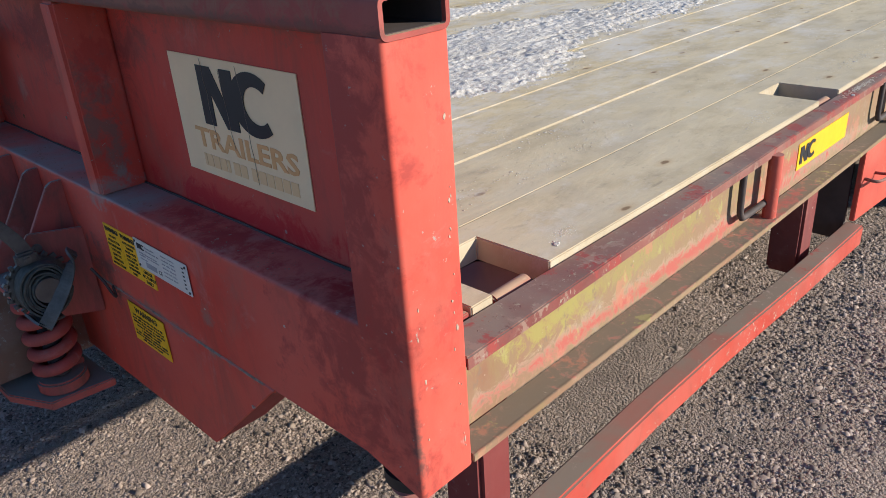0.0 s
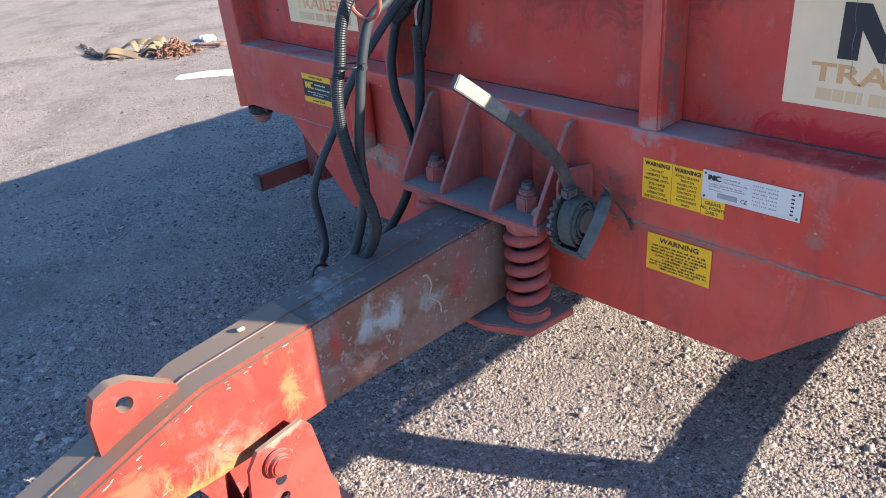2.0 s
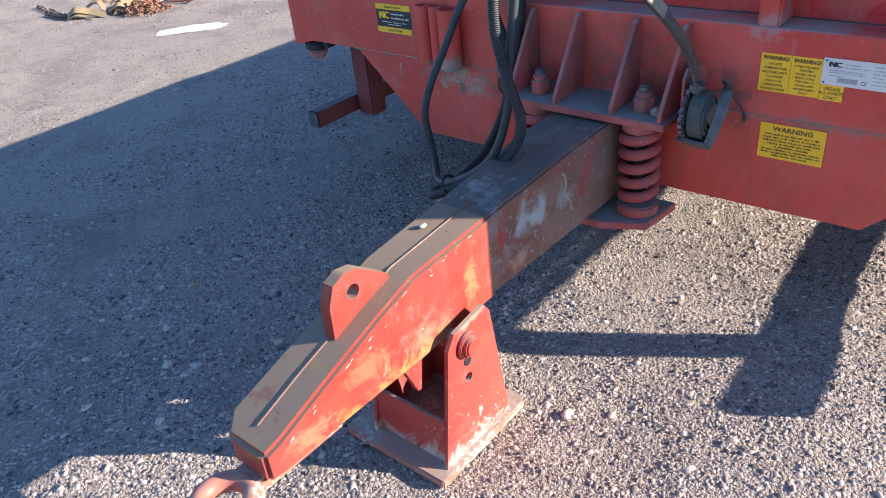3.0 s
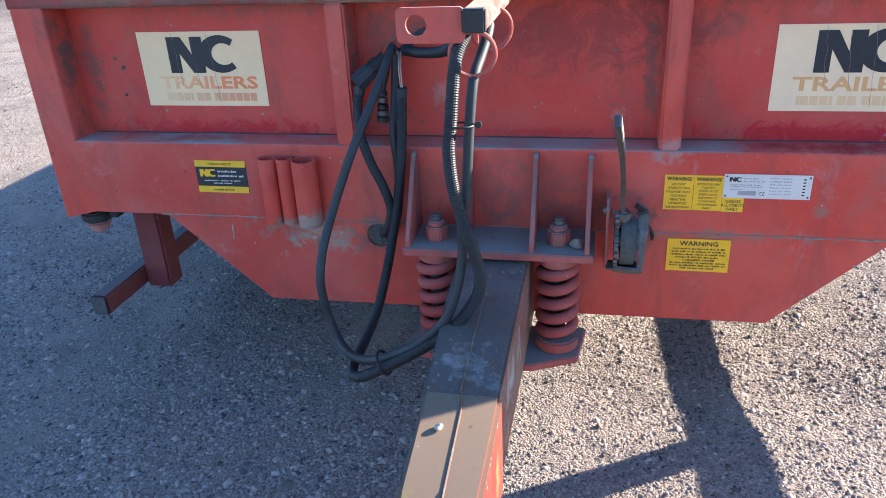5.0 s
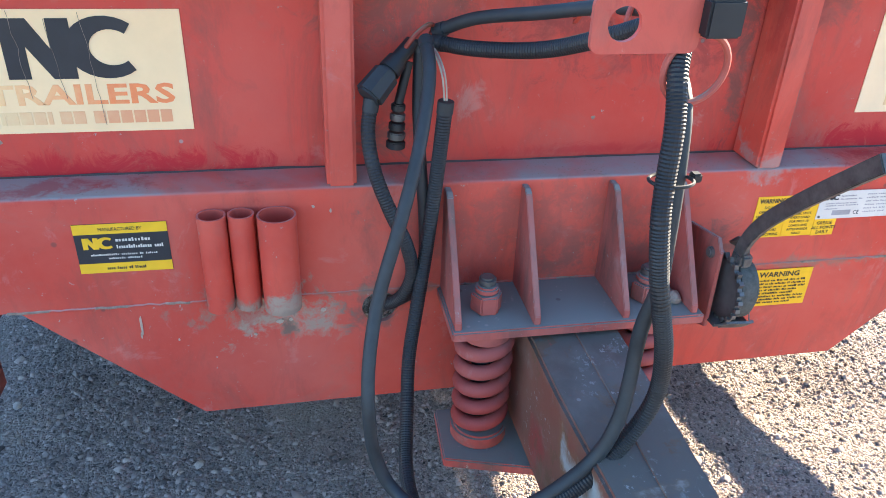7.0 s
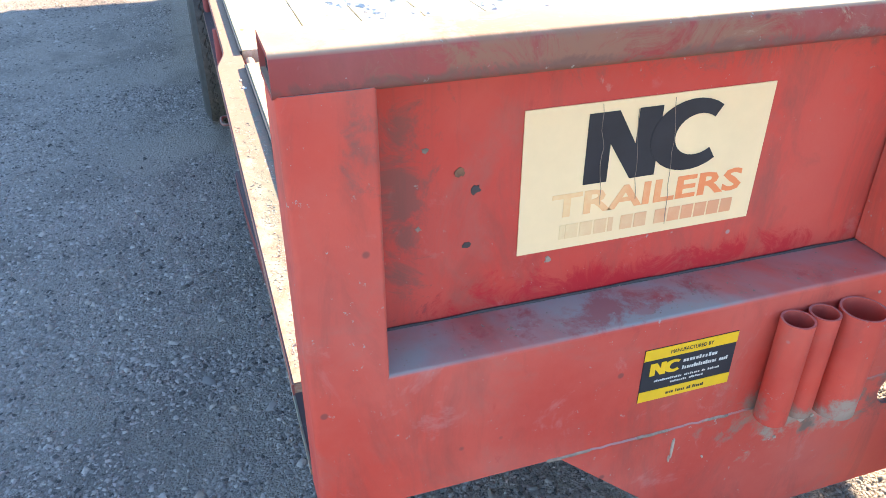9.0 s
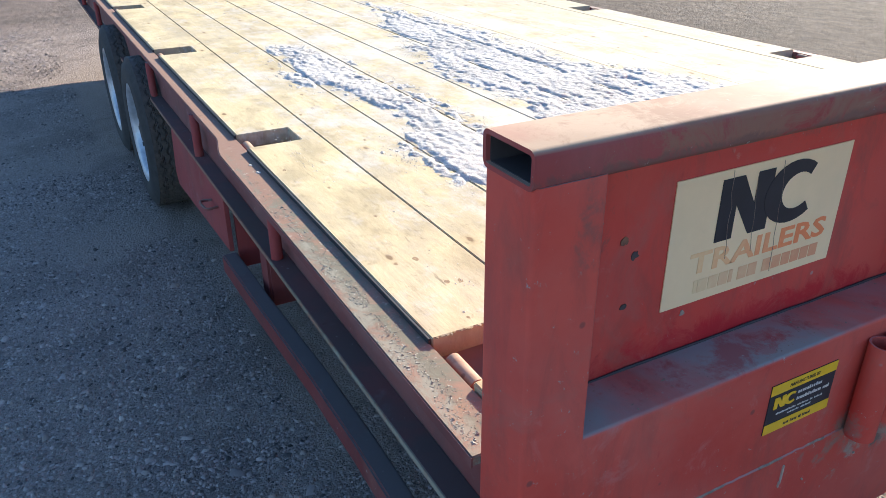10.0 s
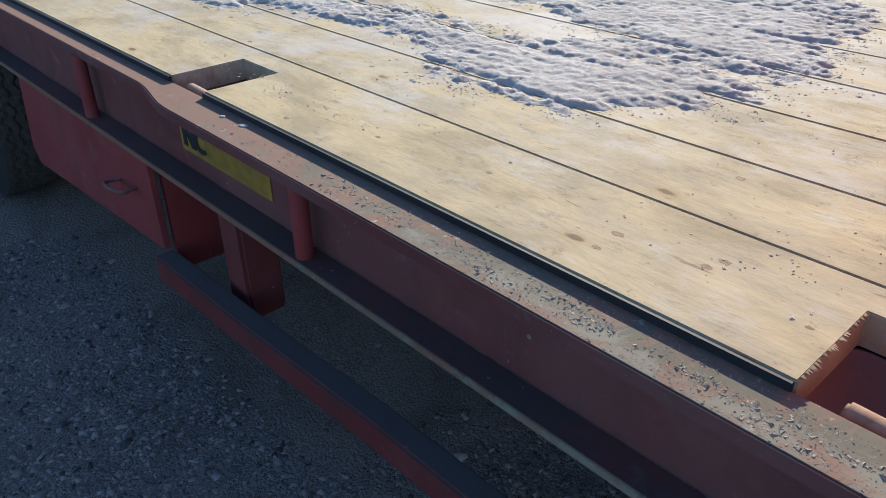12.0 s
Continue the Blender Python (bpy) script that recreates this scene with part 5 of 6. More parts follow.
m = facing(FRONT, F, -0.501, 0.668)
w2 = sheet("warning_label", m, 0.069, 0.092, YELLOW, beam, "yellow warning label with black print")
lettering("WARNING!", m, 0.0345, 0.078, 0.0095, BLACK, w2, 0.06, bold=0.0004, centre=True)
for i, t in enumerate(("AFTER DELIVERY", "TIGHTEN", "WHEEL NUTS", "EVERY LOAD", "FOR FIRST 10", "LOADS AND", "AFTERWARDS", "DAILY")):
    lettering(t, m, 0.0345, 0.067 - i * 0.009, 0.0054, BLACK, w2, centre=True)
m = facing(FRONT, F, -0.571, 0.666)
w3 = sheet("grease_label", m, 0.05, 0.04, YELLOW, beam, "yellow greasing reminder label")
for i, t in enumerate(("GREASE", "ALL POINTS", "DAILY")):
    lettering(t, m, 0.025, 0.025 - i * 0.0105, 0.0075, BLACK, w3, centre=True)
m = facing(FRONT, F - 0.0018, -0.57, 0.704)
dp = sheet("data_plate", m, 0.2, 0.062, PLATE, beam, "white riveted data plate with fine print", 0.0, 0.0012)
emblem(m, 0.012, 0.043, 0.03, 0.011, BLACK, dp, 0.0013)
bars(m, words(0.045, 0.0495, 0.035, 0.003, (11,)) + words(0.045, 0.0425, 0.05, 0.003, (13, 3)) + words(0.015, 0.0335, 0.07, 0.003, (6, 9, 5)) + words(0.015, 0.0285, 0.075, 0.003, (7, 4, 8)) + words(0.015, 0.0215, 0.03, 0.003, (8,)), GREY_INK, dp, 0.0013)
bars(m, [row for k, n in enumerate(((5, 6), (7, 5), (4, 4, 5), (6, 6), (5, 3, 4), (8, 4))) for row in words(0.105, 0.0515 - k * 0.008, 0.05, 0.003, n)], GREY_INK, dp, 0.0013)
bars(m, [(0.18, 0.05 - i * 0.008, 0.006, 0.003) for i in range(6)], BLACK, dp, 0.0013)
sheet("number_field", m, 0.042, 0.011, GREY_INK, dp, "", 0.0013, 0.0003, 0.034, 0.008)
lettering("CE", m, 0.083, 0.0085, 0.009, BLACK, dp, 0.013, 0.0013)
for u, v in ((0.006, 0.056), (0.194, 0.056), (0.006, 0.006), (0.194, 0.006)):
    p = m @ Vector((u, v, 0.001))
    part("rivet", rod(p, p + Vector((-0.002, 0, 0)), 0.0025, 10), STEEL, dp)
m = facing(FRONT, F, -0.45, 0.497)
w4 = sheet("warning_label", m, 0.154, 0.091, YELLOW, trailer, "large yellow warning label with a block of fine print")
lettering("WARNING", m, 0.077, 0.073, 0.0125, BLACK, w4, 0.094, bold=0.0003, centre=True)
bars(m, [row for u, v, w, n in ((0.014, 0.062, 0.128, (4, 8, 3, 4, 3, 4, 2, 3)), (0.01, 0.054, 0.134, (6, 4, 2, 3, 8, 2, 7, 2)), (0.01, 0.046, 0.136, (10, 6, 6, 2, 6, 5)), (0.022, 0.038, 0.106, (7, 2, 8, 3, 6)),
         (0.04, 0.030, 0.08, (1, 10, 8)), (0.01, 0.022, 0.136, (2, 4, 8, 2, 9, 6)), (0.008, 0.0145, 0.14, (6, 2, 9, 4, 3, 6, 3)), (0.035, 0.007, 0.084, (4, 6, 3, 5))) for row in words(u, v, w, 0.0046, n)], BLACK, w4)

# makers' strips on the channel webs
for side, x, y in ((RIGHT, 1.262, Y0 + 0.0495), (LEFT, 1.52, Y1 - 0.0495)):
    m = facing(side, x, y, 0.632)
    strip = sheet("maker_strip", m, 0.34, 0.068, YELLOW if side is RIGHT else YELLOW_DIRTY_SHADED, trailer, "yellow maker's strip with a black emblem, scuffed")
    emblem(m, 0.012, 0.012, 0.1, 0.046, BLACK, strip)


# ---- hoses and cables hung on the headboard ----
def hose(name, points, r, label, material=RUBBER, ribs=0.0, category="hose", sleeves=True):
    path = smooth_path(points, 10)
    ob = new(name, finish(sweep(path, r, 16 if ribs else 12, ribs), name, material, not ribs))
    if sleeves:
        for p, q in ((path[0], path[2]), (path[-1], path[-3])):
            part("end_sleeve", rod(p, p + (q - p).normalized() * 0.022, r * 1.16, 14, bevel=0.001), HOSE_GREY, ob, "", True)
    return tagged(ob, label, category, "hoses on the headboard")


# two runs from the panel out to the ring, down, and under
hose("corrugated_conduit", [(-0.05, 0.225, 1.06), (-0.12, 0.165, 1.066), (-0.22, 0.085, 1.09), (-0.34, 0.03, 1.14), (-0.415, 0.002, 1.172), (-0.462, -0.005, 1.161), (-0.491, 0.006, 1.131), (-0.517, 0.011, 1.075),
                            (-0.53, 0.016, 1.003), (-0.543, 0.019, 0.956), (-0.552, 0.012, 0.889), (-0.553, -0.002, 0.829), (-0.55, -0.019, 0.766), (-0.535, -0.034, 0.69), (-0.53, -0.027, 0.633), (-0.535, 0.006, 0.577),
                            (-0.55, 0.055, 0.532), (-0.558, 0.13, 0.482), (-0.563, 0.205, 0.438), (-0.555, 0.255, 0.412), (-0.5, 0.288, 0.39), (-0.42, 0.302, 0.375), (-0.337, 0.303, 0.38), (-0.257, 0.291, 0.424), (-0.19, 0.279, 0.5),
                            (-0.163, 0.263, 0.588), (-0.142, 0.245, 0.694), (-0.132, 0.227, 0.846), (-0.135, 0.216, 0.985)],
     0.0122, "black corrugated conduit hanging in a long loop from the headboard", ribs=0.005, category="conduit")
hose("hydraulic_hose", [(-0.04, 0.22, 1.075), (-0.1, 0.165, 1.11), (-0.2, 0.09, 1.14), (-0.28, 0.02, 1.165), (-0.335, -0.03, 1.17), (-0.37, -0.038, 1.155), (-0.423, -0.03, 1.117), (-0.472, -0.022, 1.08), (-0.5, -0.016, 0.995),
                        (-0.515, -0.012, 0.911), (-0.524, -0.008, 0.85), (-0.521, 0.003, 0.788), (-0.518, 0.004, 0.737), (-0.526, 0.009, 0.687), (-0.538, 0.022, 0.626), (-0.543, 0.05, 0.565), (-0.548, 0.11, 0.51), (-0.545, 0.17, 0.473),
                        (-0.525, 0.235, 0.44), (-0.485, 0.295, 0.425), (-0.435, 0.342, 0.436), (-0.42, 0.367, 0.5), (-0.42, 0.375, 0.583), (-0.388, 0.371, 0.656), (-0.342, 0.351, 0.741), (-0.301, 0.311, 0.856), (-0.242, 0.276, 0.95),
                        (-0.165, 0.25, 1.035), (-0.09, 0.245, 1.075)],
     0.0108, "thick grey-black rubber hydraulic hose looped below the headboard", HOSE_GREY)
hose("trailer_cable", [(-0.075, 0.312, 0.562), (-0.1, 0.305, 0.572), (-0.125, 0.282, 0.605), (-0.14, 0.268, 0.66), (-0.15, 0.28, 0.725), (-0.15, 0.31, 0.795), (-0.135, 0.335, 0.865), (-0.112, 0.343, 0.925), (-0.1, 0.335, 0.98)],
     0.0118, "black cable coming out of the round hole in the plate", ribs=0.0055, category="cable")
hose("coupling_hose", [(-0.05, 0.248, 1.065), (-0.07, 0.252, 0.96), (-0.115, 0.252, 0.86), (-0.122, 0.245, 0.76), (-0.135, 0.247, 0.67), (-0.125, 0.262, 0.615), (-0.105, 0.284, 0.582), (-0.075, 0.303, 0.56)],
     0.0105, "black hose hanging behind the others")
band = ring((-0.516, 0.001, 1.003), (0.05, 0, 1), 0.0285, 0.0024, 6)
for v in band.verts:
    v.co.x = -0.516 + (v.co.x + 0.516) * 0.86
tie = new("cable_tie", finish(joined(band, box(-0.516, -0.502, -0.042, -0.029, 0.997, 1.009, 0.002)), "cable_tie", RUBBER, True))
tagged(tie, "black cable tie cinched round the hose bundle", "cable tie")
tie2 = new("cable_tie", finish(ring((-0.552, 0.19, 0.455), (0.0, 0.85, -0.45), 0.028, 0.0035, 6), "cable_tie", RUBBER, True))
tagged(tie2, "black cable tie round the lowest part of the hoses", "cable tie")

plug = thing("electrical_plug", "grey-black trailer plug hanging on its cable", "plug", "hoses on the headboard", at=(0, 0, 0))
p0, p1 = Vector((-0.108, 0.342, 0.985)), Vector((-0.055, 0.262, 1.062))
d = (p1 - p0).normalized()
part("plug_body", rod(p0, p0 + d * 0.055, 0.026, 8, 0.023, 0.004), HOSE_GREY, plug, "", True)
part("plug_collar", rod(p0 + d * 0.055, p0 + d * 0.085, 0.02, 20, 0.017, 0.003), RUBBER, plug, "", True)
part("plug_tail", rod(p0 + d * 0.085, p1, 0.014, 16, 0.012), RUBBER, plug, "", True)
coupler = thing("hose_coupler", "ribbed steel quick coupler on a short hose", "coupler", "hoses on the headboard")
part("coupler_neck", rod((-0.06, 0.268, 1.03), (-0.068, 0.286, 0.96), 0.008, 12), RUBBER, coupler, "", True)
for i in range(5):
    part("coupler_rib", rod((-0.068, 0.286 + 0.001 * i, 0.96 - i * 0.017), (-0.0685, 0.287 + 0.001 * i, 0.947 - i * 0.017), 0.0125 + 0.0012 * i, 16, bevel=0.002), STEEL if i % 2 else RUBBER, coupler, "", True)
for k, (dy, mat) in enumerate(((0.0, WHITE), (0.006, RED), (0.012, WHITE))):
    hose("loose_wire", [(-0.05, 0.235 + dy, 1.06), (-0.09, 0.225 + dy * 0.5, 1.052), (-0.128, 0.218 + dy * 0.4, 1.025), (-0.135, 0.214 + dy * 0.3, 0.975)], 0.0016, "thin white wire entering the conduit" if k != 1 else "thin red wire entering the conduit", mat, category="wire", sleeves=False)

# ---- hand brake ratchet ----
brake = thing("brake_lever", "worn steel hand brake lever with ratchet on the front beam", "brake lever", at=(0, 0, 0))
part("mounting_plate", prism([(F, 0.51), (-0.19, 0.535), (-0.226, 0.552), (-0.222, 0.712), (-0.204, 0.735), (F, 0.715)], "y", -0.3, -0.292, 0.0015), RED_SOILED, brake, "soiled red mounting plate")
lever_pts = [(-0.208, -0.335, 0.63), (-0.218, -0.332, 0.685), (-0.238, -0.328, 0.745), (-0.284, -0.325, 0.81), (-0.372, -0.318, 0.894), (-0.465, -0.307, 0.973), (-0.515, -0.301, 1.014)]


def flat_bar(points, wide, thick, sideways, a=0.0, b=1.0):
    path = smooth_path(points, 10)
    n = len(path)
    path = path[int(a * (n - 1)):int(b * (n - 1)) + 1]
    q = bmesh.new()
    rings = []
    for i, p in enumerate(path):
        t = (path[min(i + 1, len(path) - 1)] - path[max(i - 1, 0)]).normalized()
        s = Vector(sideways).normalized()
        up = t.cross(s).normalized()
        rings.append([q.verts.new(p + s * u * thick / 2 + up * v * wide / 2) for u, v in ((-1, -1), (1, -1), (1, 1), (-1, 1))])
    for x, y in zip(rings, rings[1:]):
        for i in range(4):
            j = (i + 1) % 4
            q.faces.new((x[i], x[j], y[j], y[i]))
    q.faces.new(rings[0][::-1])
    q.faces.new(rings[-1])
    bmesh.ops.recalc_face_normals(q, faces=q.faces)
    return bevelled(q, 0.0018, 2, 50)


part("lever_bar", flat_bar(lever_pts, 0.028, 0.011, (-0.04, 1, 0)), LEVER, brake, "grey worn flat bar")
part("lever_grip", flat_bar([(x, y - 0.006, z + 0.001) for x, y, z in lever_pts], 0.0285, 0.004, (-0.04, 1, 0), 0.72, 1.0), GRIP, brake, "dirty white painted grip")
drum = part("cable_drum", rod((-0.215, -0.322, 0.635), (-0.215, -0.372, 0.635), 0.026, 24), STEEL, brake, "", True)
part("ratchet_wheel", rod((-0.215, -0.313, 0.635), (-0.215, -0.322, 0.635), 0.06, 26), STEEL, brake, "toothed steel ratchet wheel")
teeth = bmesh.new()
for i in range(22):
    a = 2 * math.pi * i / 22
    c = Vector((-0.215 + 0.062 * math.cos(a), -0.3175, 0.635 + 0.062 * math.sin(a)))
    bmesh.ops.create_cube(teeth, size=1, matrix=Matrix.Translation(c) @ Matrix.Rotation(-a + 0.5, 4, "Y") @ Matrix.Diagonal((0.012, 0.009, 0.008, 1)))
part("ratchet_teeth", teeth, STEEL, brake)
coil = []
for i in range(150):
    a = 2 * math.pi * i / 30
    r = 0.027 + 0.0052 * i / 30
    coil.append((-0.215 + 0.95 * r * math.cos(a), -0.347 - 0.003 * math.sin(a * 0.37), 0.633 + 1.15 * r * math.sin(a) + 0.002 * math.sin(2.3 * a)))
part("wound_strap", flat_bar(coil, 0.0042, 0.034, (0, 1, 0)), STRAP, brake, "grey-green webbing strap wound on the drum")
part("guard_strap", flat_bar([(-0.2494, -0.3143, 0.5693), (-0.2451, -0.3683, 0.5639), (-0.2365, -0.3773, 0.5729), (-0.1849, -0.3818, 0.6395), (-0.1591, -0.38, 0.6845), (-0.1505, -0.3638, 0.698)], 0.028, 0.005, (1, 0.2, 0.9)), LEVER, brake, "bent grey guard strap")
part("guard_floor", box(-0.249, -0.2, -0.371, -0.296, 0.564, 0.57, 0.002), LEVER, brake)
part("pawl_block", box(-0.248, -0.21, -0.346, -0.322, 0.69, 0.716, 0.005), LEVER, brake, "greasy steel pawl block", True)
for y0, y1, x, z, r in ((-0.284, -0.304, -0.195, 0.7, 0.011), (-0.32, -0.352, -0.228, 0.703, 0.008)):
    part("pivot_bolt", rod((x, y0, z), (x, y1, z), r, 14, bevel=0.003), STEEL, brake, "", True)
part("split_pin", sweep(smooth_path([(-0.13, -0.385, 0.655), (-0.118, -0.402, 0.625), (-0.112, -0.412, 0.6), (-0.104, -0.41, 0.585), (-0.104, -0.406, 0.61)], 5), 0.003, 6), FRAME_DARK, brake, "", True)
stone = bmesh.new()
bmesh.ops.create_icosphere(stone, subdivisions=2, radius=0.016, matrix=Matrix.Translation((-0.205, -0.225, 0.612)) @ Matrix.Diagonal((1.2, 1.1, 0.7, 1)))
for v in stone.verts:
    v.co += 0.005 * noise.noise_vector(v.co * 60)
tagged(new("loose_stone", finish(stone, "loose_stone", GRIME)), "small grey stone lying on the coupling shelf", "stone")
stone = bmesh.new()
bmesh.ops.create_icosphere(stone, subdivisions=2, radius=0.0075, matrix=Matrix.Translation((-0.885, -0.012, 0.559)) @ Matrix.Diagonal((1.2, 1.1, 0.7, 1)))
for v in stone.verts:
    v.co += 0.004 * noise.noise_vector(v.co * 70)
tagged(new("loose_stone", finish(stone, "loose_stone", WHITE)), "pale pebble lying on top of the drawbar", "stone")


# ---- snow on the deck ----
# patches of snow: stations along the deck, their southern and their northern rims
NORTH_PATCH = ((0.7, 0.9, 1.2, 1.5, 1.9, 2.1, 2.7), (0.46, 0.47, 0.48, 0.52, 0.55, 0.57, 0.6), (0.62, 0.88, 0.86, 0.76, 0.77, 0.85, 0.76))
MIDDLE_PATCH = ((0.64, 0.8, 1.05, 1.4, 1.7, 2.2, 2.8, 3.4, 4.1), (0.06, -0.35, -0.53, -0.5, -0.36, -0.27, -0.23, -0.19, -0.14), (0.33, 0.42, 0.38, 0.36, 0.36, 0.3, 0.14, 0.02, -0.08))
REAR_PATCH = ((4.3, 5.0, 6.2), (-0.6, -0.8, -0.5), (-0.3, 0.1, -0.2))


def snow_reach(x, y, x0, x1, patch):
    """How far inside a patch the place lies, in metres."""
    return min(x - x0, x1 - x, y - np.interp(x, patch[0], patch[1]), np.interp(x, patch[0], patch[2]) - y)


def snow_cover(x, y):
    """How surely snow lies here: above zero it does, a little below there are crumbs."""
    n1 = noise.fractal((x * 1.9, y * 2.6, 0.7), 0.9, 2.0, 5)
    n2 = noise.fractal((x * 17, y * 26, 4.2), 0.55, 2.3, 6)
    d = max(snow_reach(x, y, 0.7, 2.75, NORTH_PATCH), snow_reach(x, y, 0.64, 4.1, MIDDLE_PATCH), snow_reach(x, y, 4.3, 6.2, REAR_PATCH))
    m = 1.15 * max(0.0, min(1.0, 0.5 + d / 0.26)) - 0.64 + 0.55 * n1 + 0.32 * n2
    for e in edges[1:11]:
        d = abs(y - e)
        if d < 0.02:
            m -= 0.42 * (1 - d / 0.02)
    return m, n2


def plank_lift(y):
    return LIFTS[max(0, min(10, sum(1 for e in edges[1:11] if y < e)))]


def build_snow():
    step = 0.0052
    xs, ys = np.arange(0.5, 4.9, step), np.arange(-0.85, 1.05, step)
    verts, faces, index = [], [], {}
    depth = {}
    for j, y in enumerate(ys):
        for i, x in enumerate(xs):
            m, n2 = snow_cover(x, y)
            d = min(m, 0.4) * 0.017
            if m > -0.05:
                n3 = noise.fractal((x * 38, y * 46, 8.8), 0.5, 2.1, 4)
                n4 = noise.fractal((x * 5.5, y * 13, 2.8), 0.7, 2.1, 5)
                d += (0.0036 * n4 + 0.0015 * n2 + 0.0026 * n3) * max(0.0, min(1.0, m * 4 + 0.15))
            depth[i, j] = d

    def vert(i, j):
        if (i, j) not in index:
            index[i, j] = len(verts)
            verts.append((xs[i], ys[j], 0.7665 + plank_lift(ys[j]) + max(-0.002, depth[i, j])))
        return index[i, j]

    for j in range(len(ys) - 1):
        for i in range(len(xs) - 1):
            if max(depth[i, j], depth[i + 1, j], depth[i, j + 1], depth[i + 1, j + 1]) > 0.0005:
                faces.append((vert(i, j), vert(i + 1, j), vert(i + 1, j + 1), vert(i, j + 1)))
    me = bpy.data.meshes.new("snow")
    me.from_pydata(verts, [], faces)
    me.materials.append(SNOW)
    for f in me.polygons:
        f.use_smooth = True
    return tagged(new("snow", me), "patches of crusted trodden snow on the deck planks", "snow", kind="stuff")


build_snow()


def crumbs():
    rng = np.random.default_rng(5)
    base = np.array([(1, 0, 0), (-1, 0, 0), (0, 1, 0), (0, -1, 0), (0, 0, 0.28), (0, 0, -0.3)], float)
    tri = np.array([(0, 2, 4), (2, 1, 4), (1, 3, 4), (3, 0, 4), (2, 0, 5), (1, 2, 5), (3, 1, 5), (0, 3, 5)])
    pos, rad = [], []
    for x, y, u, w in zip(rng.uniform(0.3, 5.0, 150000), rng.uniform(-1.0, 1.15, 150000), rng.uniform(0, 1, 150000), rng.lognormal(0, 0.45, 150000)):
        m, n2 = snow_cover(x, y)
        if u < 0.85 * max(0.0, 1 - abs(m + 0.05) / 0.5) ** 1.5 + 0.005:
            pos.append((x, y, 0.7675 + plank_lift(y)))
            rad.append(w * (0.0019 if m > -0.2 else 0.0013))
    # frost caught along the sunlit edge of the deck
    for x, y, z, a, b, count in ((1.66, -1.276, 0.7575, 0.12, 0.01, 500), (1.95, -1.17, 0.7675, 0.25, 0.035, 420), (1.22, -1.19, 0.7675, 0.08, 0.025, 160), (0.38, -1.205, 0.7675, 0.035, 0.016, 130)):
        for k in range(count):
            pos.append((x + rng.normal(0, 0.5 * a), max(Y0 + 0.032, y + rng.normal(0, 0.5 * b)), z))
            rad.append(0.0013 * rng.lognormal(0, 0.45))
    pos = np.array(pos)
    n = len(pos)
    r = np.array(rad)[:, None, None]
    v = (base[None] * r * rng.uniform(0.6, 1.3, (n, 6, 3)) + pos[:, None]).reshape(-1, 3)
    f = (tri[None] + 6 * np.arange(n)[:, None, None]).reshape(-1, 3)
    me = bpy.data.meshes.new("snow_crumbs")
    me.from_pydata(v.tolist(), [], f.tolist())
    me.materials.append(ICE)
    tagged(new("snow_crumbs", me), "crumbs of frozen snow scattered over the planks", "snow", kind="stuff")


crumbs()


# ---- things on the ground ----
def chippings(name, n, region, size, spread_, label, seed):
    """Angular chippings, each a small ridged wedge with its own turn and size."""
    rng = np.random.default_rng(seed)
    x0, x1, y0, y1 = region
    x, y = rng.uniform(x0, x1, n), rng.uniform(y0, y1, n)
    keep = np.array([noise.fractal((a * 1.3, b * 1.3, 5.5), 1.0, 2.0, 4) for a, b in zip(x, y)]) + 0.5 * np.array([noise.fractal((a * 5.3, b * 5.3, 1.5), 1.0, 2.0, 3) for a, b in zip(x, y)]) + rng.uniform(-0.5, 0.5, n) > -0.25
    x, y = x[keep], y[keep]
    n = len(x)
    r = np.minimum(rng.lognormal(math.log(size), spread_, n), size * 3.5)
    z = np.array([ground_z(a, b) for a, b in zip(x, y)])
    base = np.array([(1, 0.75, -0.15), (-1, 0.7, -0.15), (-1, -0.75, -0.15), (1, -0.7, -0.15), (0.5, 0.1, 0.8), (-0.55, -0.1, 0.72)])
    v = base[None] * r[:, None, None] + r[:, None, None] * rng.uniform(-0.32, 0.32, (n, 6, 3))
    v[..., 2] = v[..., 2] * rng.uniform(0.5, 1.1, n)[:, None] - 0.06 * r[:, None]
    th = rng.uniform(0, 2 * math.pi, n)
    c, s_ = np.cos(th)[:, None], np.sin(th)[:, None]
    v = np.stack([v[..., 0] * c - v[..., 1] * s_ + x[:, None], v[..., 0] * s_ + v[..., 1] * c + y[:, None], v[..., 2] + z[:, None]], 2)
    tri = np.array([(0, 1, 4), (1, 5, 4), (1, 2, 5), (2, 3, 5), (3, 4, 5), (3, 0, 4)])
    f = (tri[None] + 6 * np.arange(n)[:, None, None]).reshape(-1)
    me = bpy.data.meshes.new(name)
    me.vertices.add(6 * n)
    me.vertices.foreach_set("co", v.reshape(-1).astype(np.float32))
    me.loops.add(18 * n)
    me.loops.foreach_set("vertex_index", f.astype(np.int32))
    me.polygons.add(6 * n)
    me.polygons.foreach_set("loop_start", np.arange(0, 18 * n, 3, dtype=np.int32))
    me.update(calc_edges=True)
    me.materials.append(STONE)
    tagged(new(name, me), label, "gravel", kind="stuff")


chippings("gravel", 170000, (-2.1, 0.9, -1.5, 2.4), 0.0023, 0.45, "loose grey and tan chippings in front of the trailer", 1)
chippings("coarse_gravel", 115000, (-2.2, 1.1, -1.7, 2.6), 0.0035, 0.4, "larger chippings among the grit", 2)
chippings("scattered_stones", 2600, (-2.2, 2.8, -3.0, 3.0), 0.007, 0.35, "single larger stones strewn over the yard", 6)
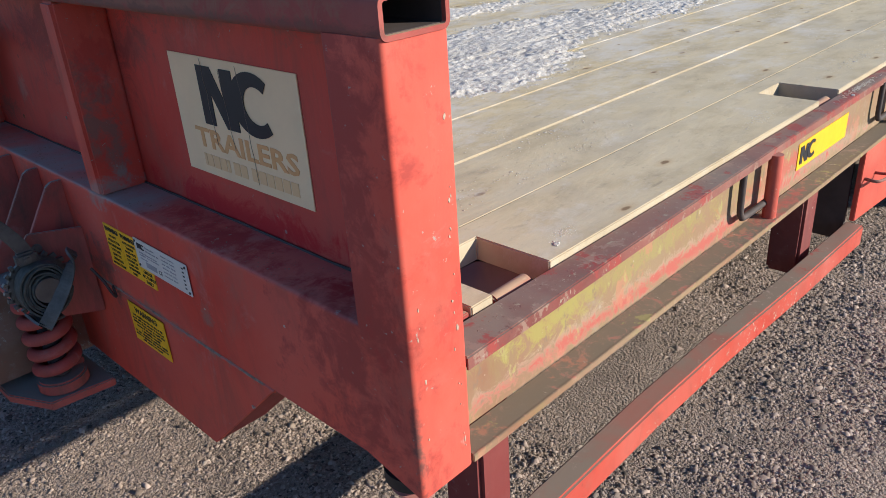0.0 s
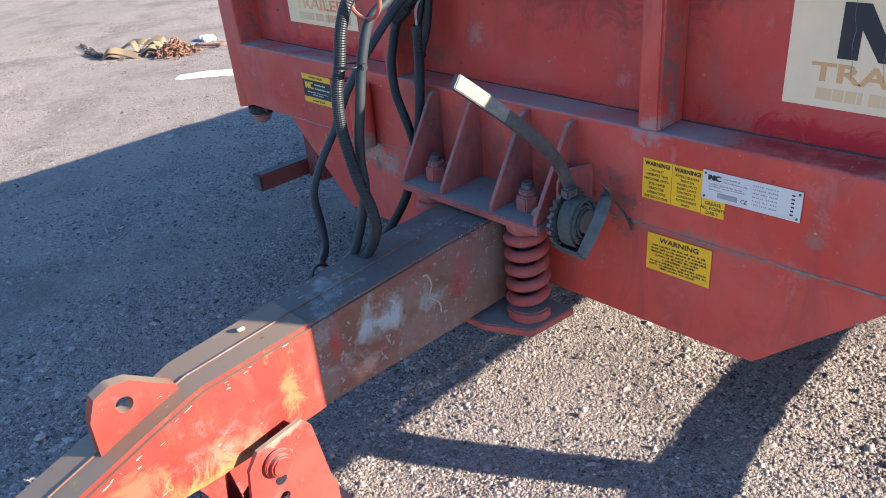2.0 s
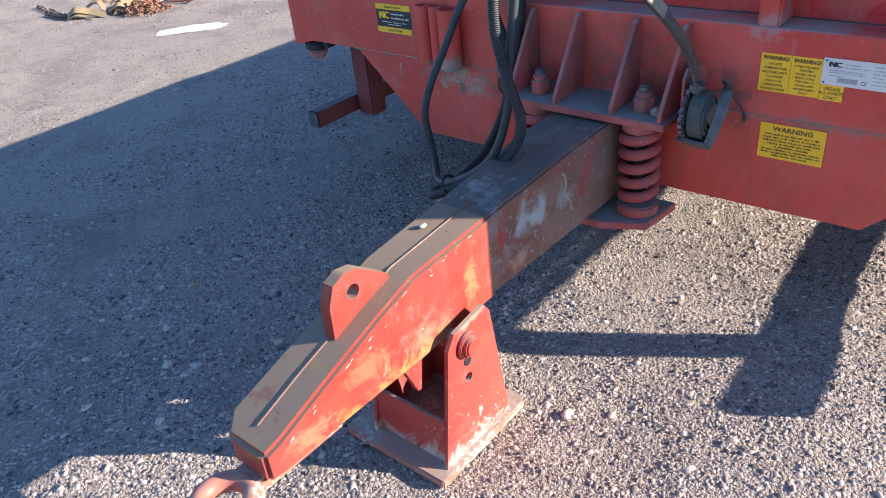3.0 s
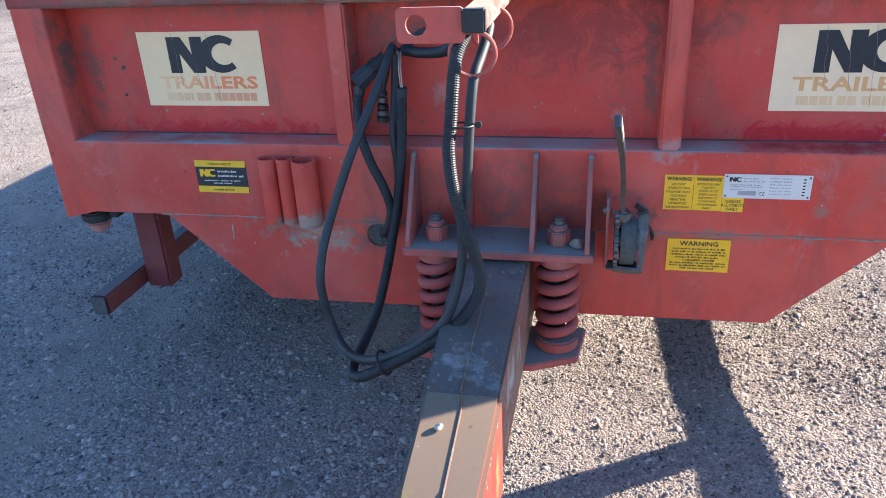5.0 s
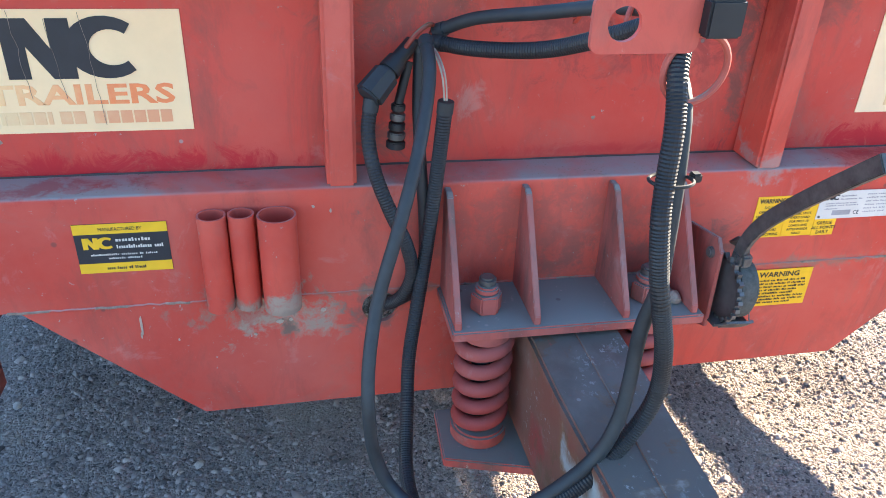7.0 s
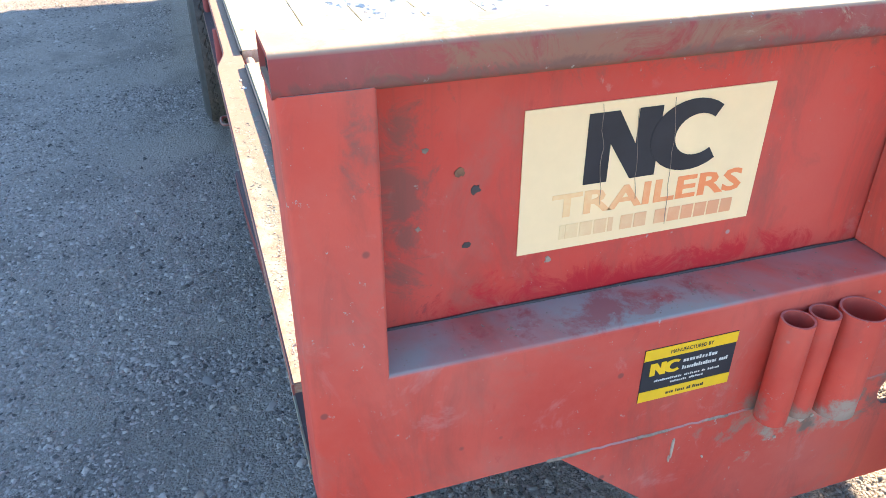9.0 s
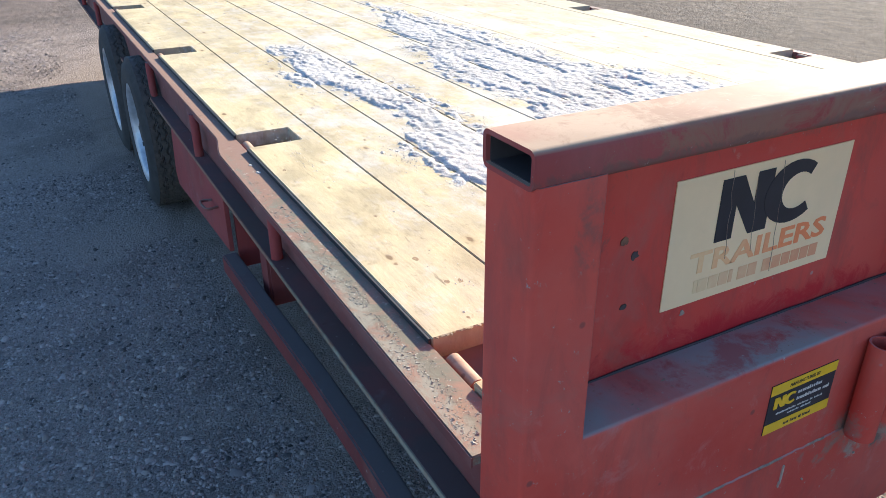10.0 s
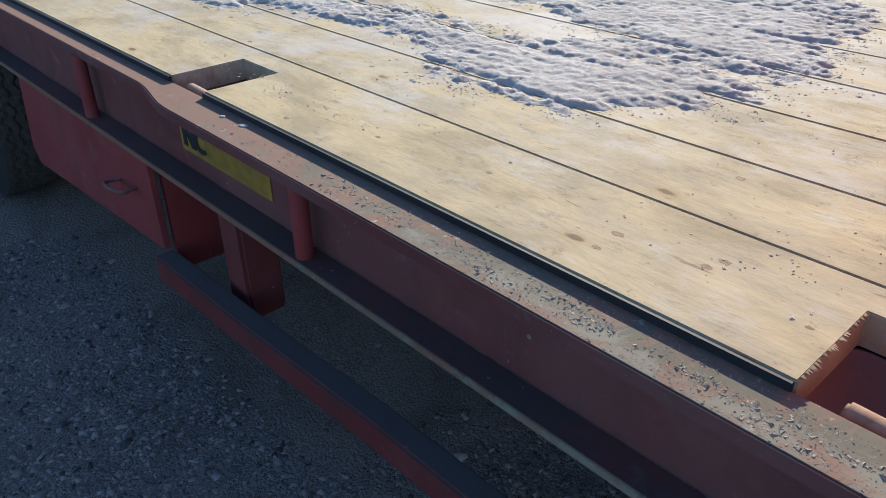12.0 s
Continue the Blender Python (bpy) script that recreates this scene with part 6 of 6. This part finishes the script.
chippings("loose_stones", 26000, (-1.9, 0.7, 0.05, 2.3), 0.0045, 0.45, "loose grey stones on the frosty ground before the headboard", 8)
chippings("side_gravel", 80000, (0.1, 3.4, -2.8, -1.2), 0.0039, 0.42, "loose chippings along the sunlit side of the trailer", 4)
chippings("underside_gravel", 44000, (0.1, 2.9, -1.25, -0.3), 0.0032, 0.42, "loose chippings under the edge of the trailer", 7)
chippings("shade_gravel", 46000, (0.5, 3.8, 1.25, 3.0), 0.004, 0.42, "loose chippings in the shade beside the trailer", 5)
chippings("far_gravel", 100000, (-1.5, 4.6, 2.4, 7.2), 0.0034, 0.42, "loose chippings on the open yard beyond the trailer", 3)

chippings("yard_gravel", 60000, (3.4, 9.0, 1.5, 5.0), 0.0045, 0.4, "loose tan chippings on the yard behind the wheels", 9)


def grit(name, n, region, size, material, label, seed):
    """Crumbs of dried grit caught on a ledge."""
    rng = np.random.default_rng(seed)
    x0, x1, y0, y1, z = region
    x = x0 + (x1 - x0) * rng.beta(1.0, 2.0, n)
    y = rng.uniform(y0, y1, n)
    keep = np.array([noise.fractal((a * 9, b * 40, seed), 0.8, 2.0, 4) for a, b in zip(x, y)]) + rng.uniform(-0.3, 0.3, n) > 0.05
    x, y = x[keep], y[keep]
    n = len(x)
    base = np.array([(1, 0, 0), (-0.4, 0.8, 0), (-0.5, -0.8, 0), (0, 0, 0.26)])
    r = rng.lognormal(math.log(size), 0.45, n)[:, None, None]
    v = base[None] * r + r * rng.uniform(-0.3, 0.3, (n, 4, 3)) + np.stack([x, y, np.full(n, z)], 1)[:, None]
    f = (np.array([(0, 1, 3), (1, 2, 3), (2, 0, 3)])[None] + 4 * np.arange(n)[:, None, None]).reshape(-1, 3)
    me = bpy.data.meshes.new(name)
    me.from_pydata(v.reshape(-1, 3).tolist(), [], f.tolist())
    me.materials.append(material)
    tagged(new(name, me), label, "grit", kind="stuff")


CRUST = plain("grey_green_crust", (0.3, 0.295, 0.235), 0.9, vary=0.6, scale=160)
grit("flange_grit", 11000, (0.02, 1.5, Y1 - 0.055, Y1 + 0.008, 0.756), 0.0007, CRUST, "grey-green crumbs of grit crusted on the flange", 3)
grit("crust_flakes", 7000, (0.02, 1.3, Y1 - 0.05, Y1 + 0.002, 0.7557), 0.0016, CRUST, "flat grey-green flakes of lichen-like crust on the flange", 12)
grit("flange_grit", 700, (0.02, 2.0, Y0 + 0.03, Y0 + 0.066, 0.756), 0.001, GRIME, "tan crumbs of grit on the maroon flange", 6)
grit("ledge_grit", 1800, (F + 0.012, 0.0, Y0 + 0.12, Y1 - 0.12, 0.8205), 0.0012, GRIME, "fine grit lying along the ledge", 8)

def lying_stone(x, y, r, label, seed):
    b = bmesh.new()
    bmesh.ops.create_icosphere(b, subdivisions=2, radius=r, matrix=Matrix.Translation((x, y, r * 0.45)) @ Matrix.Diagonal((1.25, 0.95, 0.7, 1)))
    for v in b.verts:
        v.co += 0.45 * r * noise.noise_vector(v.co * 38 + Vector((seed, 0, 0)))
    tagged(new("loose_stone", finish(b, "loose_stone", STONE)), label, "stone", "stones on the gravel")


def twig(p, q, r):
    a, b = Vector(p), Vector(q)
    m = a.lerp(b, 0.5) + Vector((0.004, -0.003, 0.004))
    tagged(new("twig", finish(sweep(smooth_path([a, m, b], 6), r, 6), "twig", WEBBING, True)), "pale dry twig lying on the gravel", "twig", "twigs on the gravel")


for x, y, r, k in ((-0.934, 0.593, 0.013, 1), (-1.187, 0.794, 0.013, 4), (-1.427, 0.829, 0.012, 7), (-1.333, 0.603, 0.012, 9), (-1.317, 1.033, 0.01, 12), (-0.72, -0.27, 0.015, 15), (-0.66, -0.36, 0.012, 18)):
    lying_stone(x, y, r, "grey angular stone lying on the gravel", k)
twig((-0.874, 1.123, 0.012), (-0.899, 1.07, 0.012), 0.0035)
twig((-0.655, 0.677, 0.01), (-0.71, 0.635, 0.01), 0.0025)
twig((-1.048, 0.486, 0.01), (-1.015, 0.478, 0.012), 0.0025)

# heap of webbing and rusty chain
heap = thing("webbing_strap_heap", "heap of tan webbing straps dropped on the gravel", "strap", at=(1.13, 5.36, 0))
rng = random.Random(4)
ALONG, ACROSS = Vector((0.59, -0.81, 0)), Vector((0.81, 0.59, 0))
folds = (   # how far along, how high, and how far across each strap lies
    (((-0.24, 0.015), (-0.15, 0.1), (-0.04, 0.065), (0.1, 0.015)), -0.06), (((-0.06, 0.135), (0.0, 0.14), (0.06, 0.07), (0.13, 0.012)), 0.02),
    (((0.1, 0.09), (0.18, 0.16), (0.26, 0.14), (0.27, 0.04), (0.2, 0.02)), 0.05), (((-0.22, 0.012), (-0.14, 0.055), (-0.06, 0.03), (0.02, 0.012)), -0.14),
    (((-0.18, 0.03), (-0.06, 0.12), (0.08, 0.13), (0.2, 0.05), (0.3, 0.012)), 0.12), (((0.02, 0.012), (0.12, 0.06), (0.22, 0.04), (0.32, 0.012)), -0.05),
    (((0.12, 0.05), (0.2, 0.11), (0.24, 0.06), (0.16, 0.02)), -0.02))
for profile, v in folds:
    pts = [ALONG * u + ACROSS * (v + rng.uniform(-0.05, 0.05)) + Vector((0, 0, 0.7 * z)) for u, z in profile]
    part("webbing", flat_bar(pts, 0.004, 0.068, ACROSS + Vector((rng.uniform(-0.2, 0.2), rng.uniform(-0.2, 0.2), rng.uniform(0.1, 0.6)))), WEBBING, heap)
chain = thing("chain_heap", "tangled rusty lashing chain lying beside the straps", "chain", at=(1.36, 5.04, 0))


def chain_link(c, turn, material):
    m4 = Matrix.Translation(c) @ Euler(turn).to_matrix().to_4x4() @ Matrix.Diagonal((1.5, 1, 1, 1))
    part("chain_link", sweep([m4 @ Vector((0.017 * math.cos(2 * math.pi * j / 10), 0.017 * math.sin(2 * math.pi * j / 10), 0)) for j in range(10)], 0.005, 5, closed=True), material, chain)


for i in range(110):
    u, v = rng.gauss(0, 0.085), rng.gauss(0, 0.07)
    high = max(0, 0.12 - 0.7 * math.hypot(u, v))
    chain_link(ALONG * u + ACROSS * v + Vector((0, 0, 0.012 + high * rng.random())), (rng.uniform(-1, 1), rng.uniform(-1, 1), rng.uniform(0, 6)), RUST)
for path in (((-0.36, 0.45), (-0.42, 0.62), (-0.38, 0.85), (-0.34, 1.2)), ((-0.36, 0.42), (-0.44, 0.58), (-0.46, 0.78)), ((0.08, -0.04), (0.15, -0.03), (0.22, 0.0))):
    line = smooth_path([(x, y, 0.012) for x, y in path], 8)
    for i, c in enumerate(line):
        chain_link(c + Vector((rng.uniform(-0.012, 0.012), 0, 0.006 * (i % 2))), (1.3 * (i % 2), 0.2, rng.uniform(1.2, 1.9)), FRAME_DARK)
part("chain_hook", sweep(smooth_path([(0.22, 0.0, 0.02), (0.28, -0.09, 0.02), (0.34, -0.17, 0.02), (0.36, -0.21, 0.03), (0.32, -0.22, 0.03), (0.3, -0.18, 0.02)], 6), 0.012, 8), RUST, chain, "rusty grab hook", True)


def snow_blob(name, cx, cy, a, b, turn, h, label, seed, z=0.0):
    bm = bmesh.new()
    bmesh.ops.create_grid(bm, x_segments=40, y_segments=24, size=1)
    for v in bm.verts:
        x, y = v.co.x, v.co.y
        e = 1 - (x * x + y * y) + 0.5 * noise.fractal((x * 3 + seed, y * 3, 2), 1.0, 2.0, 4)
        v.co = Vector((x * a, y * b, max(-0.66 * min(h, 0.015), min(h, e * h * 2)) + 0.4 * min(h, 0.015) * noise.noise((x * 9, y * 9, seed))))
    gone = [f for f in bm.faces if all(v.co.z < -0.4 * min(h, 0.015) for v in f.verts)]
    bmesh.ops.delete(bm, geom=gone, context="FACES")
    ob = new(name, finish(bm, name, SNOW, True))
    ob.matrix_world = pose(cx, cy, z + 0.004, 0, 0, turn)
    return tagged(ob, label, "snow")


snow_blob("snow_patch", 1.17, 4.08, 0.26, 0.1, -42, 0.006, "thin white remnant of snow on the gravel", 1.0)
snow_blob("snow_lump", 1.78, 5.25, 0.07, 0.08, 10, 0.035, "small white lump of snow behind the chain", 5.0)
for x, y, z, a in ((1.57, -1.289, 0.756, 0.008), (0.338, -1.224, 0.7675, 0.009), (1.245, 1.259, 0.756, 0.009), (1.31, 1.262, 0.756, 0.006)):
    snow_blob("frost_crumb", x, y, a, 0.6 * a, 20, 0.0018, "small white crumb of frost on the deck edge", x, z - 0.004)
